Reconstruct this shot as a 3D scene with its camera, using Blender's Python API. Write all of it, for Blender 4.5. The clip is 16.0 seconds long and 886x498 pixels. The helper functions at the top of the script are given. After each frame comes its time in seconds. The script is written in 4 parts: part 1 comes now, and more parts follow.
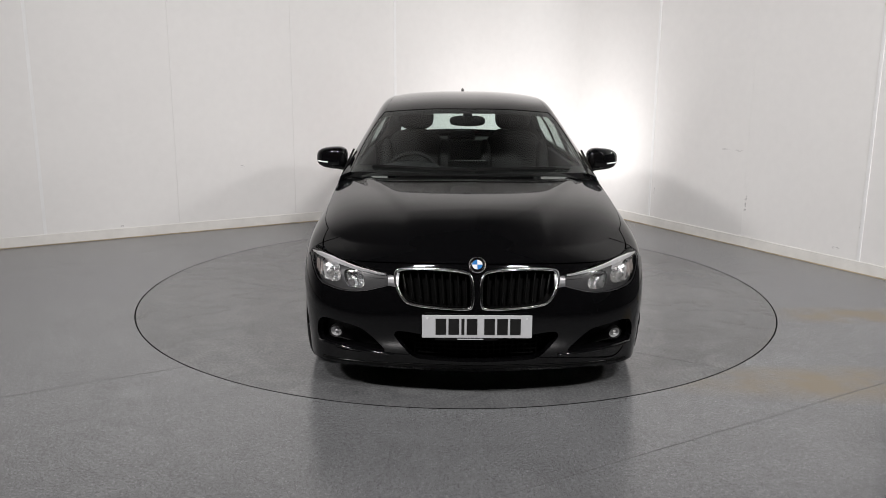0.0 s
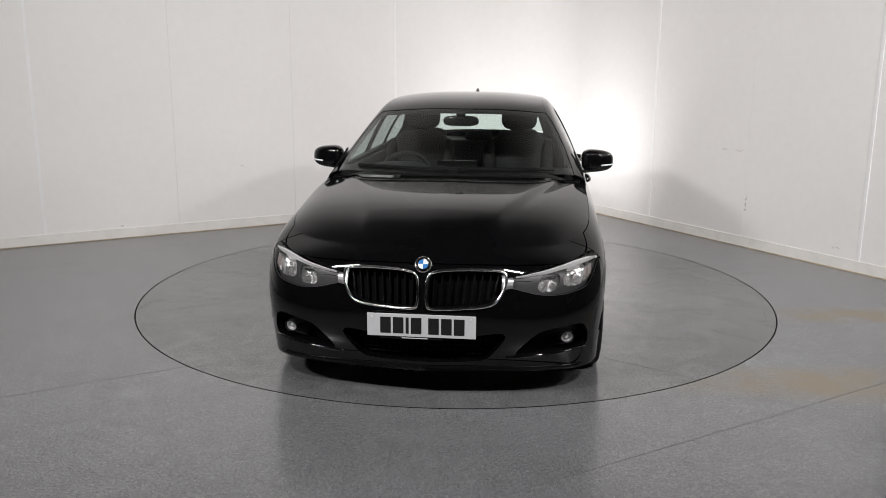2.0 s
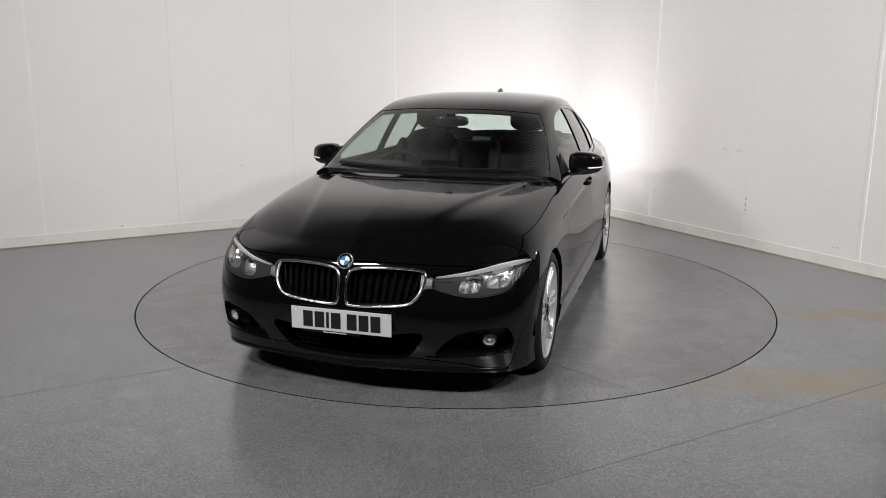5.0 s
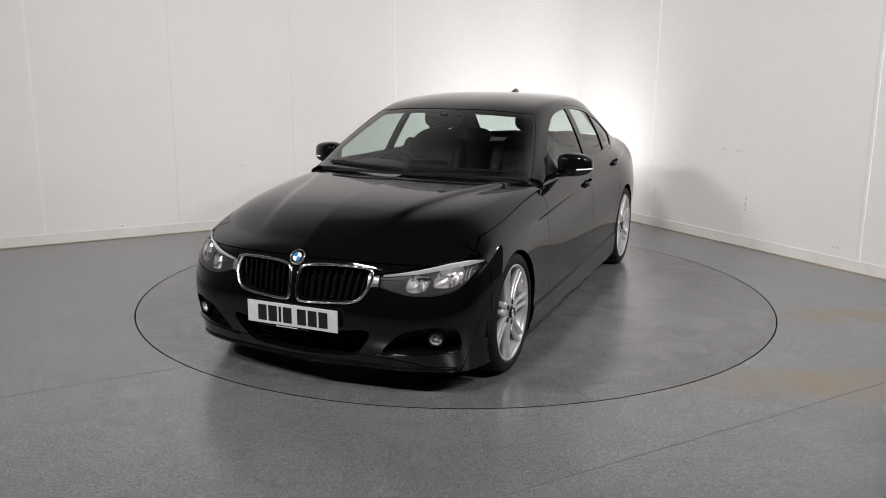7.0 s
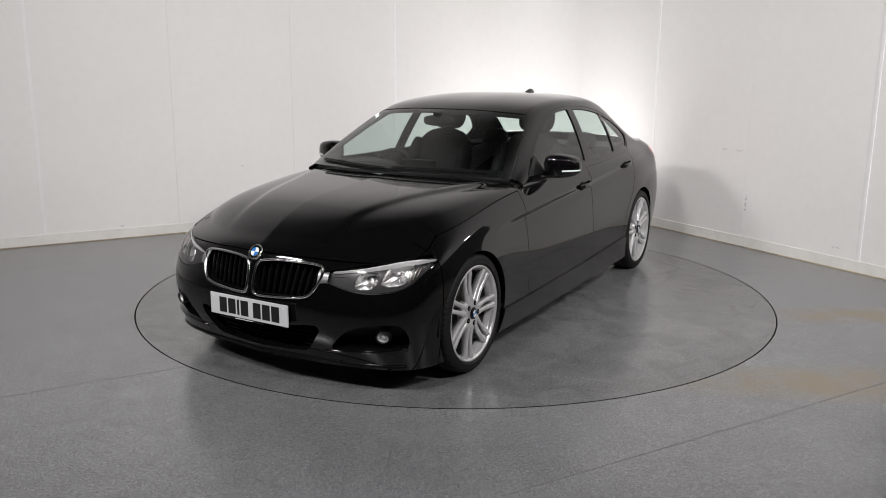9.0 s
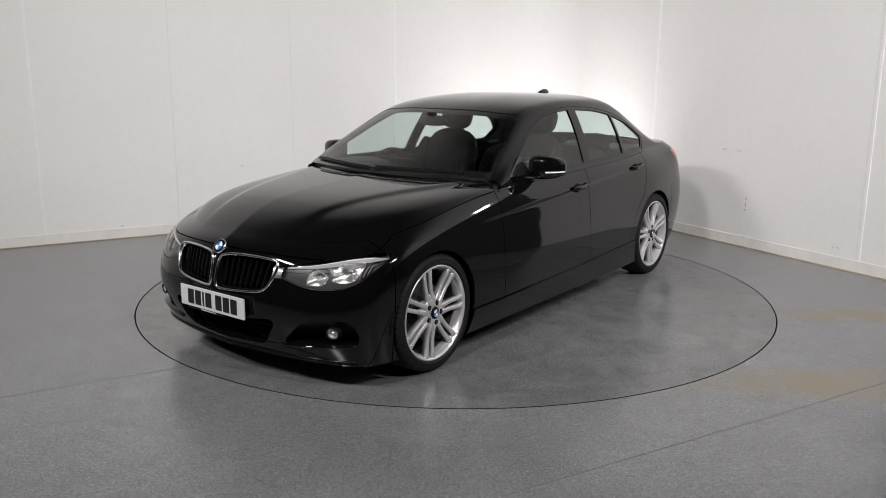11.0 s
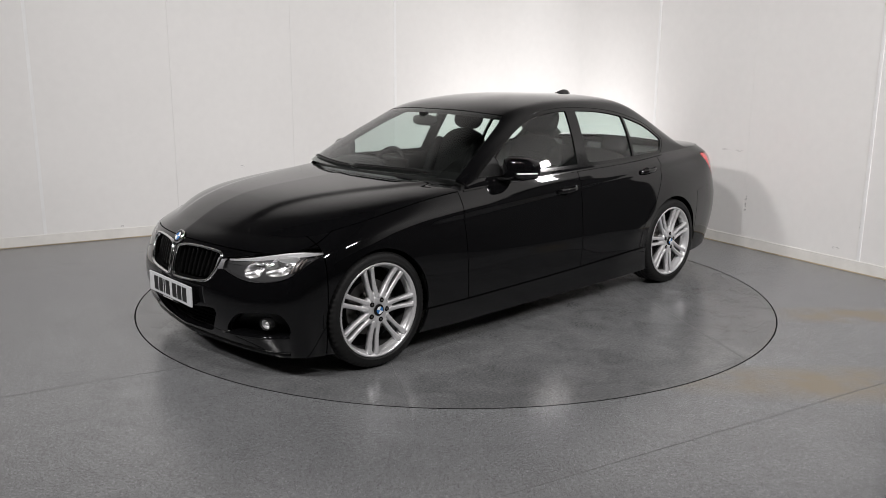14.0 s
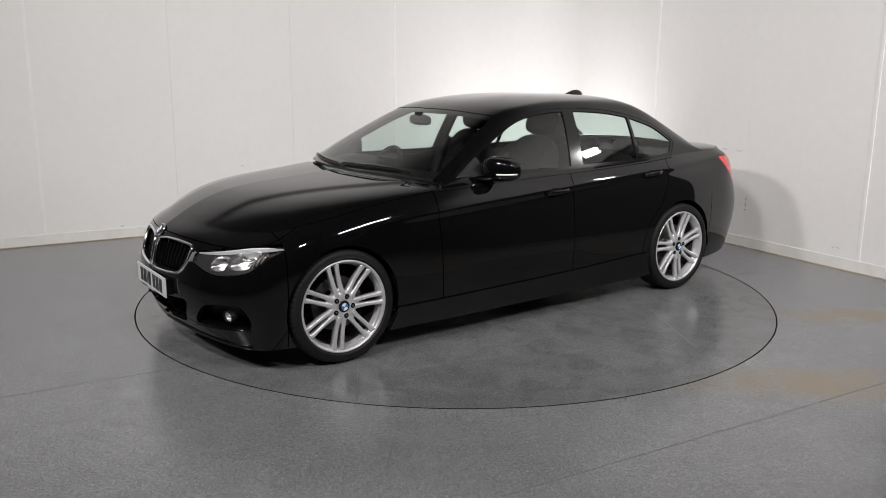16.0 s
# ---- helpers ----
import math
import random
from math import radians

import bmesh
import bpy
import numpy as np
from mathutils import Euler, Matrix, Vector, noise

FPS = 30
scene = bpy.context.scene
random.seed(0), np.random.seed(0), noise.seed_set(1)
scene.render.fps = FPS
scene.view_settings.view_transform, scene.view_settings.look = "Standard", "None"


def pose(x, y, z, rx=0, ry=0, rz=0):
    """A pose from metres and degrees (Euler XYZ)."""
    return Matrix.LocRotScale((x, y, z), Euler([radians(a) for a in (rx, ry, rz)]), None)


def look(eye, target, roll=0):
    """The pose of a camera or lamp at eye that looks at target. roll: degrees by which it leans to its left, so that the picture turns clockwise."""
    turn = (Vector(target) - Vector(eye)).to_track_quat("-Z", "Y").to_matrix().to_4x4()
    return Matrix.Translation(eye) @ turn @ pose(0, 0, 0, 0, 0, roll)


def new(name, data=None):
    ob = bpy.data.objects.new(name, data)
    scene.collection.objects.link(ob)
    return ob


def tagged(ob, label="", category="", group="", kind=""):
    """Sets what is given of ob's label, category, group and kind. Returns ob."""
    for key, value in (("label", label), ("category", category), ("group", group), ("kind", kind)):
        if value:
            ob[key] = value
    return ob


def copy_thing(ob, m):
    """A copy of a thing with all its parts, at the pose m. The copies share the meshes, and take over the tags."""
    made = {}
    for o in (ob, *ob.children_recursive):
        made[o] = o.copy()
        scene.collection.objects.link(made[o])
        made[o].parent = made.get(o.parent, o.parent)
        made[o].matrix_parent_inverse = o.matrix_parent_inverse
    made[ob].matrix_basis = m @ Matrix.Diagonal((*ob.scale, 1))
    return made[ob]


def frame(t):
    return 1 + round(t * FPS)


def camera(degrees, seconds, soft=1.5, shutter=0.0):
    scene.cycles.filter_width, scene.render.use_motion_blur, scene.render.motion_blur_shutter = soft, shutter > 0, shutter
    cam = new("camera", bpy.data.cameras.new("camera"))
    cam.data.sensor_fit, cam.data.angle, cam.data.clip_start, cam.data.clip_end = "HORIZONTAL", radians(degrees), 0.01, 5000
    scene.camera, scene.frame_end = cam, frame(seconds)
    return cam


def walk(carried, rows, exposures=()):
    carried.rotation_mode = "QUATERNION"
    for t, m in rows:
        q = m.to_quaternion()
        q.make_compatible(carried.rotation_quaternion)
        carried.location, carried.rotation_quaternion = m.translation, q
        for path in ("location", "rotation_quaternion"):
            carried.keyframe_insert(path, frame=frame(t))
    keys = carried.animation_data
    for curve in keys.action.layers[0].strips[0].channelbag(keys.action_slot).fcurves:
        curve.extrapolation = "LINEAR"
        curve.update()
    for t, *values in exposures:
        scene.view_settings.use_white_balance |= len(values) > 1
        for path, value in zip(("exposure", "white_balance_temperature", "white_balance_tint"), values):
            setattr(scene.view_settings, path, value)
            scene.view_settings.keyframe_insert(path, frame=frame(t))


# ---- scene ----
WALK_T = [0.0, 0.1, 0.25] + [0.5 * k for k in range(1, 32)] + [15.75, 15.9, 16.0]
EYE = Vector((0.0, -5.939, 1.5928))
AIM = EYE + Vector((-0.014311, 0.976909, -0.213175))
cam = camera(56.68, 16.0, soft=0.9)
walk(cam, [(0.0, look(EYE, AIM, 0.311)), (16.0, look(EYE, AIM, 0.311))])

# ---------------------------------------------------------------- light
world = bpy.data.worlds.new("world")
scene.world = world
world.use_nodes = True
world.node_tree.nodes["Background"].inputs[0].default_value = (0.02, 0.02, 0.022, 1)
world.node_tree.nodes["Background"].inputs[1].default_value = 1.0
scene.view_settings.exposure = 0.0

ROOM_ANGLE = 30.6          # the back walls stand at this angle to the camera's line
CORNER = Vector((1.09, 4.24, 0))
ROOM_H = 12.0


def area_lamp(name, eye, target, power, sx, sy, colour=(1, 0.970, 0.968), spread=180):
    d = bpy.data.lights.new(name, "AREA")
    d.shape, d.size, d.size_y, d.energy, d.color, d.spread = "RECTANGLE", sx, sy, power, colour, radians(spread)
    ob = new(name, d)
    ob.matrix_world = look(Vector(eye), Vector(target))
    return tagged(ob, "unseen studio flood lamp", "lamp")


for eye, target, power, wide in (((-4.6, -4.4, 4.2), (1.4, 2.0, 0.6), 62, 0.9), ((4.9, -4.0, 4.2), (-1.8, 2.0, 0.6), 34, 0.9),
                                 ((-2.2, -5.5, 4.7), (-0.9, 1.6, 0.3), 76, 0.7), ((2.6, -5.5, 4.7), (1.9, 1.6, 0.3), 97, 0.7)):
    area_lamp("flood_lamp", eye, target, power, wide, 0.30, spread=100)
area_lamp("side_lamp", (3.15, -0.3, 2.15), (0.5, -0.2, 0.8), 2.5, 0.20, 0.13, spread=70)
# added without a stand, hidden by the car, to make the corner walls glow
area_lamp("added_corner_glow", (0.86, 2.50, 0.70), (1.12, 3.9, 1.18), 14.5, 0.8, 0.6)

# ---------------------------------------------------------------- materials


def material(name, colour, rough=0.5, metal=0.0, coat=0.0, spec=0.5, bump=None, vary=None, transmission=0.0, ior=1.45, emit=None):
    """Principled material. vary: (scale, amount) of colour mottling at two scales; bump: (scale, strength, distance)."""
    m = bpy.data.materials.new(name)
    m.use_nodes = True
    nt = m.node_tree
    b = nt.nodes["Principled BSDF"]
    b.inputs["Base Color"].default_value = (*colour, 1)
    b.inputs["Roughness"].default_value = rough
    b.inputs["Metallic"].default_value = metal
    b.inputs["Coat Weight"].default_value = coat
    b.inputs["Coat Roughness"].default_value = 0.04
    b.inputs["Specular IOR Level"].default_value = spec
    b.inputs["Transmission Weight"].default_value = transmission
    b.inputs["IOR"].default_value = ior
    if emit:
        b.inputs["Emission Color"].default_value = (*emit[0], 1)
        b.inputs["Emission Strength"].default_value = emit[1]
    tc = nt.nodes.new("ShaderNodeTexCoord")
    if vary:
        fac = None
        for sc, am in ((vary[0], vary[1]), (vary[0] * 0.09, vary[1])):
            n = nt.nodes.new("ShaderNodeTexNoise")
            n.inputs["Scale"].default_value = sc
            n.inputs["Detail"].default_value = 4
            nt.links.new(tc.outputs["Object"], n.inputs["Vector"])
            mr = nt.nodes.new("ShaderNodeMapRange")
            mr.inputs["From Min"].default_value, mr.inputs["From Max"].default_value = 0.3, 0.7
            mr.inputs["To Min"].default_value, mr.inputs["To Max"].default_value = 1 - am, 1 + am
            nt.links.new(n.outputs["Fac"], mr.inputs["Value"])
            if fac is None:
                fac = mr.outputs[0]
            else:
                mu = nt.nodes.new("ShaderNodeMath")
                mu.operation = "MULTIPLY"
                nt.links.new(fac, mu.inputs[0])
                nt.links.new(mr.outputs[0], mu.inputs[1])
                fac = mu.outputs[0]
        mx = nt.nodes.new("ShaderNodeMix")
        mx.data_type, mx.blend_type = "RGBA", "MULTIPLY"
        mx.inputs["Factor"].default_value = 1
        mx.inputs[6].default_value = (*colour, 1)
        nt.links.new(fac, mx.inputs[7])
        nt.links.new(mx.outputs[2], b.inputs["Base Color"])
    if bump:
        n = nt.nodes.new("ShaderNodeTexNoise")
        n.inputs["Scale"].default_value = bump[0]
        n.inputs["Detail"].default_value = 3
        nt.links.new(tc.outputs["Object"], n.inputs["Vector"])
        bp = nt.nodes.new("ShaderNodeBump")
        bp.inputs["Strength"].default_value = bump[1]
        bp.inputs["Distance"].default_value = bump[2]
        nt.links.new(n.outputs["Fac"], bp.inputs["Height"])
        nt.links.new(bp.outputs[0], b.inputs["Normal"])
    return m


WALL = material("white_wall_paint", (0.78, 0.77, 0.755), 0.55, vary=(14, 0.012), bump=(60, 0.05, 0.004))
SKIRT = material("white_skirting_paint", (0.74, 0.725, 0.69), 0.45, vary=(9, 0.05))
SKIRT_EDGE = material("yellowed_sealant", (0.40, 0.33, 0.23), 0.6, vary=(12, 0.3))
STRIP = material("white_cover_strip", (0.82, 0.82, 0.815), 0.35, vary=(9, 0.02))
SCUFF = material("dark_scuff", (0.34, 0.33, 0.32), 0.7, vary=(80, 0.3))
SCUFF_PALE = material("pale_scuff", (0.58, 0.57, 0.56), 0.7, vary=(80, 0.1))
SEAM = material("dark_vinyl_seam", (0.085, 0.085, 0.087), 0.5, vary=(15, 0.3))
CEILING = material("dark_ceiling", (0.06, 0.06, 0.06), 0.8, vary=(2, 0.1))
DARKWALL = material("dark_rear_wall", (0.05, 0.05, 0.052), 0.8, vary=(2, 0.1))
PAINT = material("black_car_paint", (0.0025, 0.0025, 0.0028), 0.4, coat=1.0, spec=0.0, vary=(900, 0.3))
TRIM = material("satin_black_trim", (0.006, 0.006, 0.006), 0.38, spec=0.3, vary=(60, 0.2))
GRILLE = material("black_grille_plastic", (0.004, 0.004, 0.004), 0.2, spec=0.12, vary=(60, 0.2))
GLOSS = material("gloss_black_plastic", (0.004, 0.004, 0.004), 0.12, vary=(60, 0.2))
RUBBER = material("tyre_rubber", (0.006, 0.006, 0.006), 0.6, spec=0.3, vary=(40, 0.25), bump=(90, 0.15, 0.003))
CHROME = material("chrome", (0.82, 0.82, 0.82), 0.12, metal=1.0, vary=(50, 0.03))
ALLOY = material("silver_alloy_paint", (0.60, 0.60, 0.605), 0.3, metal=0.5, coat=0.5, vary=(300, 0.05))
BARREL = material("dull_rim_barrel", (0.10, 0.10, 0.10), 0.5, metal=0.6, vary=(40, 0.2))
STEEL = material("brake_steel", (0.16, 0.155, 0.15), 0.42, metal=1.0, vary=(40, 0.15))
CABIN = material("anthracite_cabin_trim", (0.013, 0.013, 0.0135), 0.6, vary=(30, 0.2), bump=(400, 0.2, 0.001))
LEATHER = material("black_leather", (0.007, 0.0067, 0.0067), 0.65, spec=0.2, vary=(25, 0.2))
GREY_TRIM = material("light_grey_trim", (0.16, 0.16, 0.155), 0.6, vary=(30, 0.1))
WHITE = material("white_plate_face", (0.55, 0.56, 0.57), 0.35, vary=(30, 0.03))
BARS = material("black_print", (0.012, 0.012, 0.012), 0.4, vary=(60, 0.2))
BLUE = material("blue_enamel", (0.03, 0.16, 0.42), 0.15, coat=1.0, vary=(60, 0.05))
WHITE_ENAMEL = material("white_enamel", (0.75, 0.76, 0.77), 0.15, coat=1.0, vary=(60, 0.03))
REFLECTOR = material("lamp_reflector", (0.80, 0.80, 0.80), 0.27, metal=1.0, vary=(40, 0.08))
LAMP_GREY = material("lamp_housing_grey", (0.028, 0.028, 0.029), 0.32, vary=(40, 0.1))
EAR = material("satin_chrome", (0.42, 0.42, 0.43), 0.3, metal=0.8, vary=(40, 0.05))
EYEBROW = material("satin_silver_brow", (0.72, 0.72, 0.73), 0.3, metal=0.35, vary=(40, 0.04))
AMBER = material("pale_amber_plastic", (0.26, 0.23, 0.215), 0.25, vary=(30, 0.1))
RED_LENS = material("red_tail_lens", (0.62, 0.014, 0.020), 0.12, coat=1.0, vary=(40, 0.1))
MIRROR = material("mirror_silver", (0.85, 0.86, 0.87), 0.02, metal=1.0, vary=(3, 0.01))


def glass_material(name, tint, shine):
    """A tinted pane: lets light through, and mirrors more towards its edge."""
    m = bpy.data.materials.new(name)
    m.use_nodes = True
    nt = m.node_tree
    nt.nodes.remove(nt.nodes["Principled BSDF"])
    tr, gl, mix, lw, pw, fr = (nt.nodes.new(k) for k in ("ShaderNodeBsdfTransparent", "ShaderNodeBsdfGlossy", "ShaderNodeMixShader", "ShaderNodeLayerWeight", "ShaderNodeMath", "ShaderNodeMath"))
    pw.operation, fr.operation = "POWER", "MULTIPLY_ADD"
    tr.inputs[0].default_value = (*tint, 1)
    gl.inputs["Roughness"].default_value = 0.01
    lw.inputs["Blend"].default_value = 0.5
    pw.inputs[1].default_value = 5.0
    fr.inputs[1].default_value, fr.inputs[2].default_value = 1 - shine, shine
    nt.links.new(lw.outputs["Facing"], pw.inputs[0])
    nt.links.new(pw.outputs[0], fr.inputs[0])
    nt.links.new(fr.outputs[0], mix.inputs[0])
    nt.links.new(tr.outputs[0], mix.inputs[1])
    nt.links.new(gl.outputs[0], mix.inputs[2])
    nt.links.new(mix.outputs[0], nt.nodes["Material Output"].inputs[0])
    return m


GLASS = glass_material("tinted_car_glass", (0.78, 0.86, 0.83), 0.09)
CLEAR = glass_material("clear_lamp_lens", (0.95, 0.95, 0.95), 0.03)
DARK = material("dark_underbody", (0.005, 0.005, 0.005), 0.85, spec=0.08, vary=(20, 0.3))


def floor_material(name, base, fleck_gain, stains, mottle=0.07):
    """Grey speckled vinyl: fine light and dark flecks, scuffs, a soft sheen."""
    m = bpy.data.materials.new(name)
    m.use_nodes = True
    nt = m.node_tree
    b = nt.nodes["Principled BSDF"]
    tc = nt.nodes.new("ShaderNodeTexCoord")
    pos = tc.outputs["Object"]

    def node(kind, **kw):
        n = nt.nodes.new(kind)
        for k, v in kw.items():
            n.inputs[k.replace("_", " ")].default_value = v
        return n

    def ramp(val, a, c, lo, hi):
        r = node("ShaderNodeMapRange", From_Min=a, From_Max=c, To_Min=lo, To_Max=hi)
        nt.links.new(val, r.inputs["Value"])
        return r.outputs[0]

    def times(p, q):
        r = nt.nodes.new("ShaderNodeMath")
        r.operation = "MULTIPLY"
        nt.links.new(p, r.inputs[0])
        nt.links.new(q, r.inputs[1])
        return r.outputs[0]

    fine = node("ShaderNodeTexNoise", Scale=260.0, Detail=2.0)
    mid = node("ShaderNodeTexNoise", Scale=70.0, Detail=3.0)
    big = node("ShaderNodeTexNoise", Scale=0.9, Detail=5.0)
    for n in (fine, mid, big):
        nt.links.new(pos, n.inputs["Vector"])
    v = times(times(ramp(fine.outputs[0], 0.36, 0.64, 1 - 0.42 * fleck_gain, 1 + 0.42 * fleck_gain), ramp(mid.outputs[0], 0.3, 0.7, 0.78, 1.22)), ramp(big.outputs[0], 0.3, 0.7, 1 - mottle, 1 + mottle))
    scuff = node("ShaderNodeTexNoise", Scale=4.5, Detail=6.0, Distortion=1.2)
    nt.links.new(pos, scuff.inputs["Vector"])
    v = times(v, ramp(scuff.outputs[0], 0.3, 0.7, 1 - mottle, 1 + mottle))
    for scale, gain, limit in ((105.0, 0.75, 0.66), (120.0, -0.6, 0.45)):
        cells = node("ShaderNodeTexVoronoi", Scale=scale)
        nt.links.new(pos, cells.inputs["Vector"])
        pick = nt.nodes.new("ShaderNodeSeparateColor")
        nt.links.new(cells.outputs["Color"], pick.inputs[0])
        spot = times(ramp(cells.outputs["Distance"], 0.22, 0.38, 1.0, 0.0), ramp(pick.outputs[0], limit, limit + 0.05, 0.0, 1.0))
        v = times(v, ramp(spot, 0.0, 1.0, 1.0, 1.0 + gain * fleck_gain))
    mix = nt.nodes.new("ShaderNodeMix")
    mix.data_type, mix.blend_type = "RGBA", "MULTIPLY"
    mix.inputs[0].default_value = 1
    mix.inputs[6].default_value = (*base, 1)
    nt.links.new(v, mix.inputs[7])
    colour = mix.outputs[2]
    for (sx, sy, rx, ry) in stains:
        # a worn ochre patch, ragged at its rim
        mp = nt.nodes.new("ShaderNodeMapping")
        mp.inputs["Location"].default_value = (-sx / rx, -sy / ry, 0)
        mp.inputs["Scale"].default_value = (1 / rx, 1 / ry, 0)
        nt.links.new(pos, mp.inputs[0])
        ln = nt.nodes.new("ShaderNodeVectorMath")
        ln.operation = "LENGTH"
        nt.links.new(mp.outputs[0], ln.inputs[0])
        rag = node("ShaderNodeTexNoise", Scale=4.0, Detail=5.0)
        nt.links.new(pos, rag.inputs["Vector"])
        k = times(ramp(ln.outputs["Value"], 0.35, 1.0, 0.85, 0.0), ramp(rag.outputs[0], 0.35, 0.6, 0.3, 1.0))
        mk = nt.nodes.new("ShaderNodeMix")
        mk.data_type = "RGBA"
        nt.links.new(k, mk.inputs[0])
        nt.links.new(colour, mk.inputs[6])
        mk.inputs[7].default_value = (0.205, 0.165, 0.105, 1)
        colour = mk.outputs[2]
    nt.links.new(colour, b.inputs["Base Color"])
    nt.links.new(ramp(big.outputs[0], 0.2, 0.8, 0.20, 0.26), b.inputs["Roughness"])
    b.inputs["Specular IOR Level"].default_value = 0.75
    bp = node("ShaderNodeBump", Strength=0.04, Distance=0.001)
    nt.links.new(mid.outputs[0], bp.inputs["Height"])
    nt.links.new(bp.outputs[0], b.inputs["Normal"])
    return m


FLOOR = floor_material("speckled_grey_vinyl", (0.172, 0.175, 0.180), 1.15, ((2.80, -0.62, 0.95, 0.24), (2.10, -1.86, 1.15, 0.30)))
TABLE = floor_material("speckled_grey_vinyl_disc", (0.136, 0.138, 0.141), 0.5, (), 0.16)

# ---------------------------------------------------------------- mesh helpers


def mesh_object(name, verts, faces, mat, parent=None, label="", smooth=False):
    me = bpy.data.meshes.new(name)
    me.from_pydata([tuple(v) for v in verts], [], [tuple(f) for f in faces])
    me.update()
    if smooth:
        me.polygons.foreach_set("use_smooth", [True] * len(me.polygons))
    me.materials.append(mat)
    ob = new(name, me)
    if parent:
        ob.parent = parent
    return tagged(ob, label)


def part(name, bm, mat, parent, label="", smooth=False):
    me = bpy.data.meshes.new(name)
    bm.to_mesh(me)
    bm.free()
    if smooth:
        me.polygons.foreach_set("use_smooth", [True] * len(me.polygons))
    me.materials.append(mat)
    ob = new(name, me)
    if parent:
        ob.parent = parent
    return tagged(ob, label)


def box(bm, x0, x1, y0, y1, z0, z1, bevel=0.0, m=None):
    g = bmesh.ops.create_cube(bm, size=1)
    vs = g["verts"]
    bmesh.ops.scale(bm, vec=(x1 - x0, y1 - y0, z1 - z0), verts=vs)
    bmesh.ops.translate(bm, vec=((x0 + x1) / 2, (y0 + y1) / 2, (z0 + z1) / 2), verts=vs)
    if m is not None:
        bmesh.ops.transform(bm, matrix=m, verts=vs)
    if bevel:
        es = list({e for v in vs for e in v.link_edges})
        bmesh.ops.bevel(bm, geom=es, offset=bevel, segments=2, affect="EDGES", profile=0.7)
    return bm


# ---------------------------------------------------------------- room
wall_dir = Vector((math.cos(radians(ROOM_ANGLE)), math.sin(radians(ROOM_ANGLE)), 0))   # along the left wall, towards the corner
side_dir = Vector((wall_dir.y, -wall_dir.x, 0))                                         # along the right wall, away from the corner
ROOM = Matrix(((wall_dir.x, side_dir.x, 0, CORNER.x), (wall_dir.y, side_dir.y, 0, CORNER.y), (0, 0, 1, 0), (0, 0, 0, 1)))
ROOM_L, ROOM_W = 13.0, 14.0     # room space: x from -ROOM_L to 0 along the left wall, y from 0 to ROOM_W along the right one
TABLE_R = 2.246
EAST_END = 4.64                  # the white east wall ends here; an unseen dark stretch is added beyond
COVE = 0.65                      # radius of the rounded corner


def room_box(name, x0, x1, y0, y1, z0, z1, mat, bevel=0.0, parent=None, label=""):
    bm = box(bmesh.new(), x0, x1, y0, y1, z0, z1, bevel, None)
    bmesh.ops.transform(bm, matrix=ROOM, verts=bm.verts)
    bmesh.ops.recalc_face_normals(bm, faces=bm.faces)
    return part(name, bm, mat, parent, label)


def build_floor():
    n = 256
    verts, faces, rim = [], [], []
    for k in range(n):
        a = 2 * math.pi * k / n
        c, s = math.cos(a), math.sin(a)
        verts += [(TABLE_R * c, TABLE_R * s, -0.06), (TABLE_R * c, TABLE_R * s, 0.0), (16 * c, 16 * s, 0.0)]
    for k in range(n):
        i, j = 3 * k, 3 * ((k + 1) % n)
        faces += [(i + 1, j + 1, j + 2, i + 2)]
        rim += [(i, j, j + 1, i + 1)]
    edge = mesh_object("floor_edge", verts, rim, DARK)
    tagged(edge, "dark edge of the floor round the turntable", "floor edge", kind="structure")
    fl = mesh_object("floor", verts, faces, FLOOR)
    tagged(fl, "speckled grey vinyl floor with worn ochre stains", "floor", kind="structure")
    bm = bmesh.new()
    bmesh.ops.create_circle(bm, cap_ends=True, segments=96, radius=TABLE_R + 0.2, matrix=Matrix.Translation((0, 0, -0.061)))
    pit = part("pit", bm, DARK, None)
    tagged(pit, "dark pit under the turntable", "pit", kind="structure")


def build_turntable():
    n, r = 256, TABLE_R - 0.007
    verts = [(0, 0, 0.0)]
    faces, rim = [], []
    for k in range(n):
        a = 2 * math.pi * k / n
        c, s = math.cos(a), math.sin(a)
        verts += [((r - 0.002) * c, (r - 0.002) * s, 0.0), (r * c, r * s, -0.002), (r * c, r * s, -0.058)]
    for k in range(n):
        i, j = 1 + 3 * k, 1 + 3 * ((k + 1) % n)
        faces += [(0, i, j)]
        rim += [(i, i + 1, j + 1, j), (i + 1, i + 2, j + 2, j + 1)]
    tt = bpy.data.objects.new("turntable", None)
    scene.collection.objects.link(tt)
    tagged(tt, "round grey vinyl-covered turntable flush with the floor", "turntable")
    mesh_object("disc", verts, faces, TABLE, tt)
    mesh_object("disc_rim", verts, rim, DARK, tt)
    for y in (-0.70, 1.28):
        h = math.sqrt(r * r - y * y) - 0.004
        part("disc_seam", box(bmesh.new(), -h, h, y - 0.0013, y + 0.0013, -0.001, 0.0007, 0, Matrix.Rotation(radians(59.5), 4, "Z")), SEAM, tt)
    return tt


build_floor()
turntable = build_turntable()


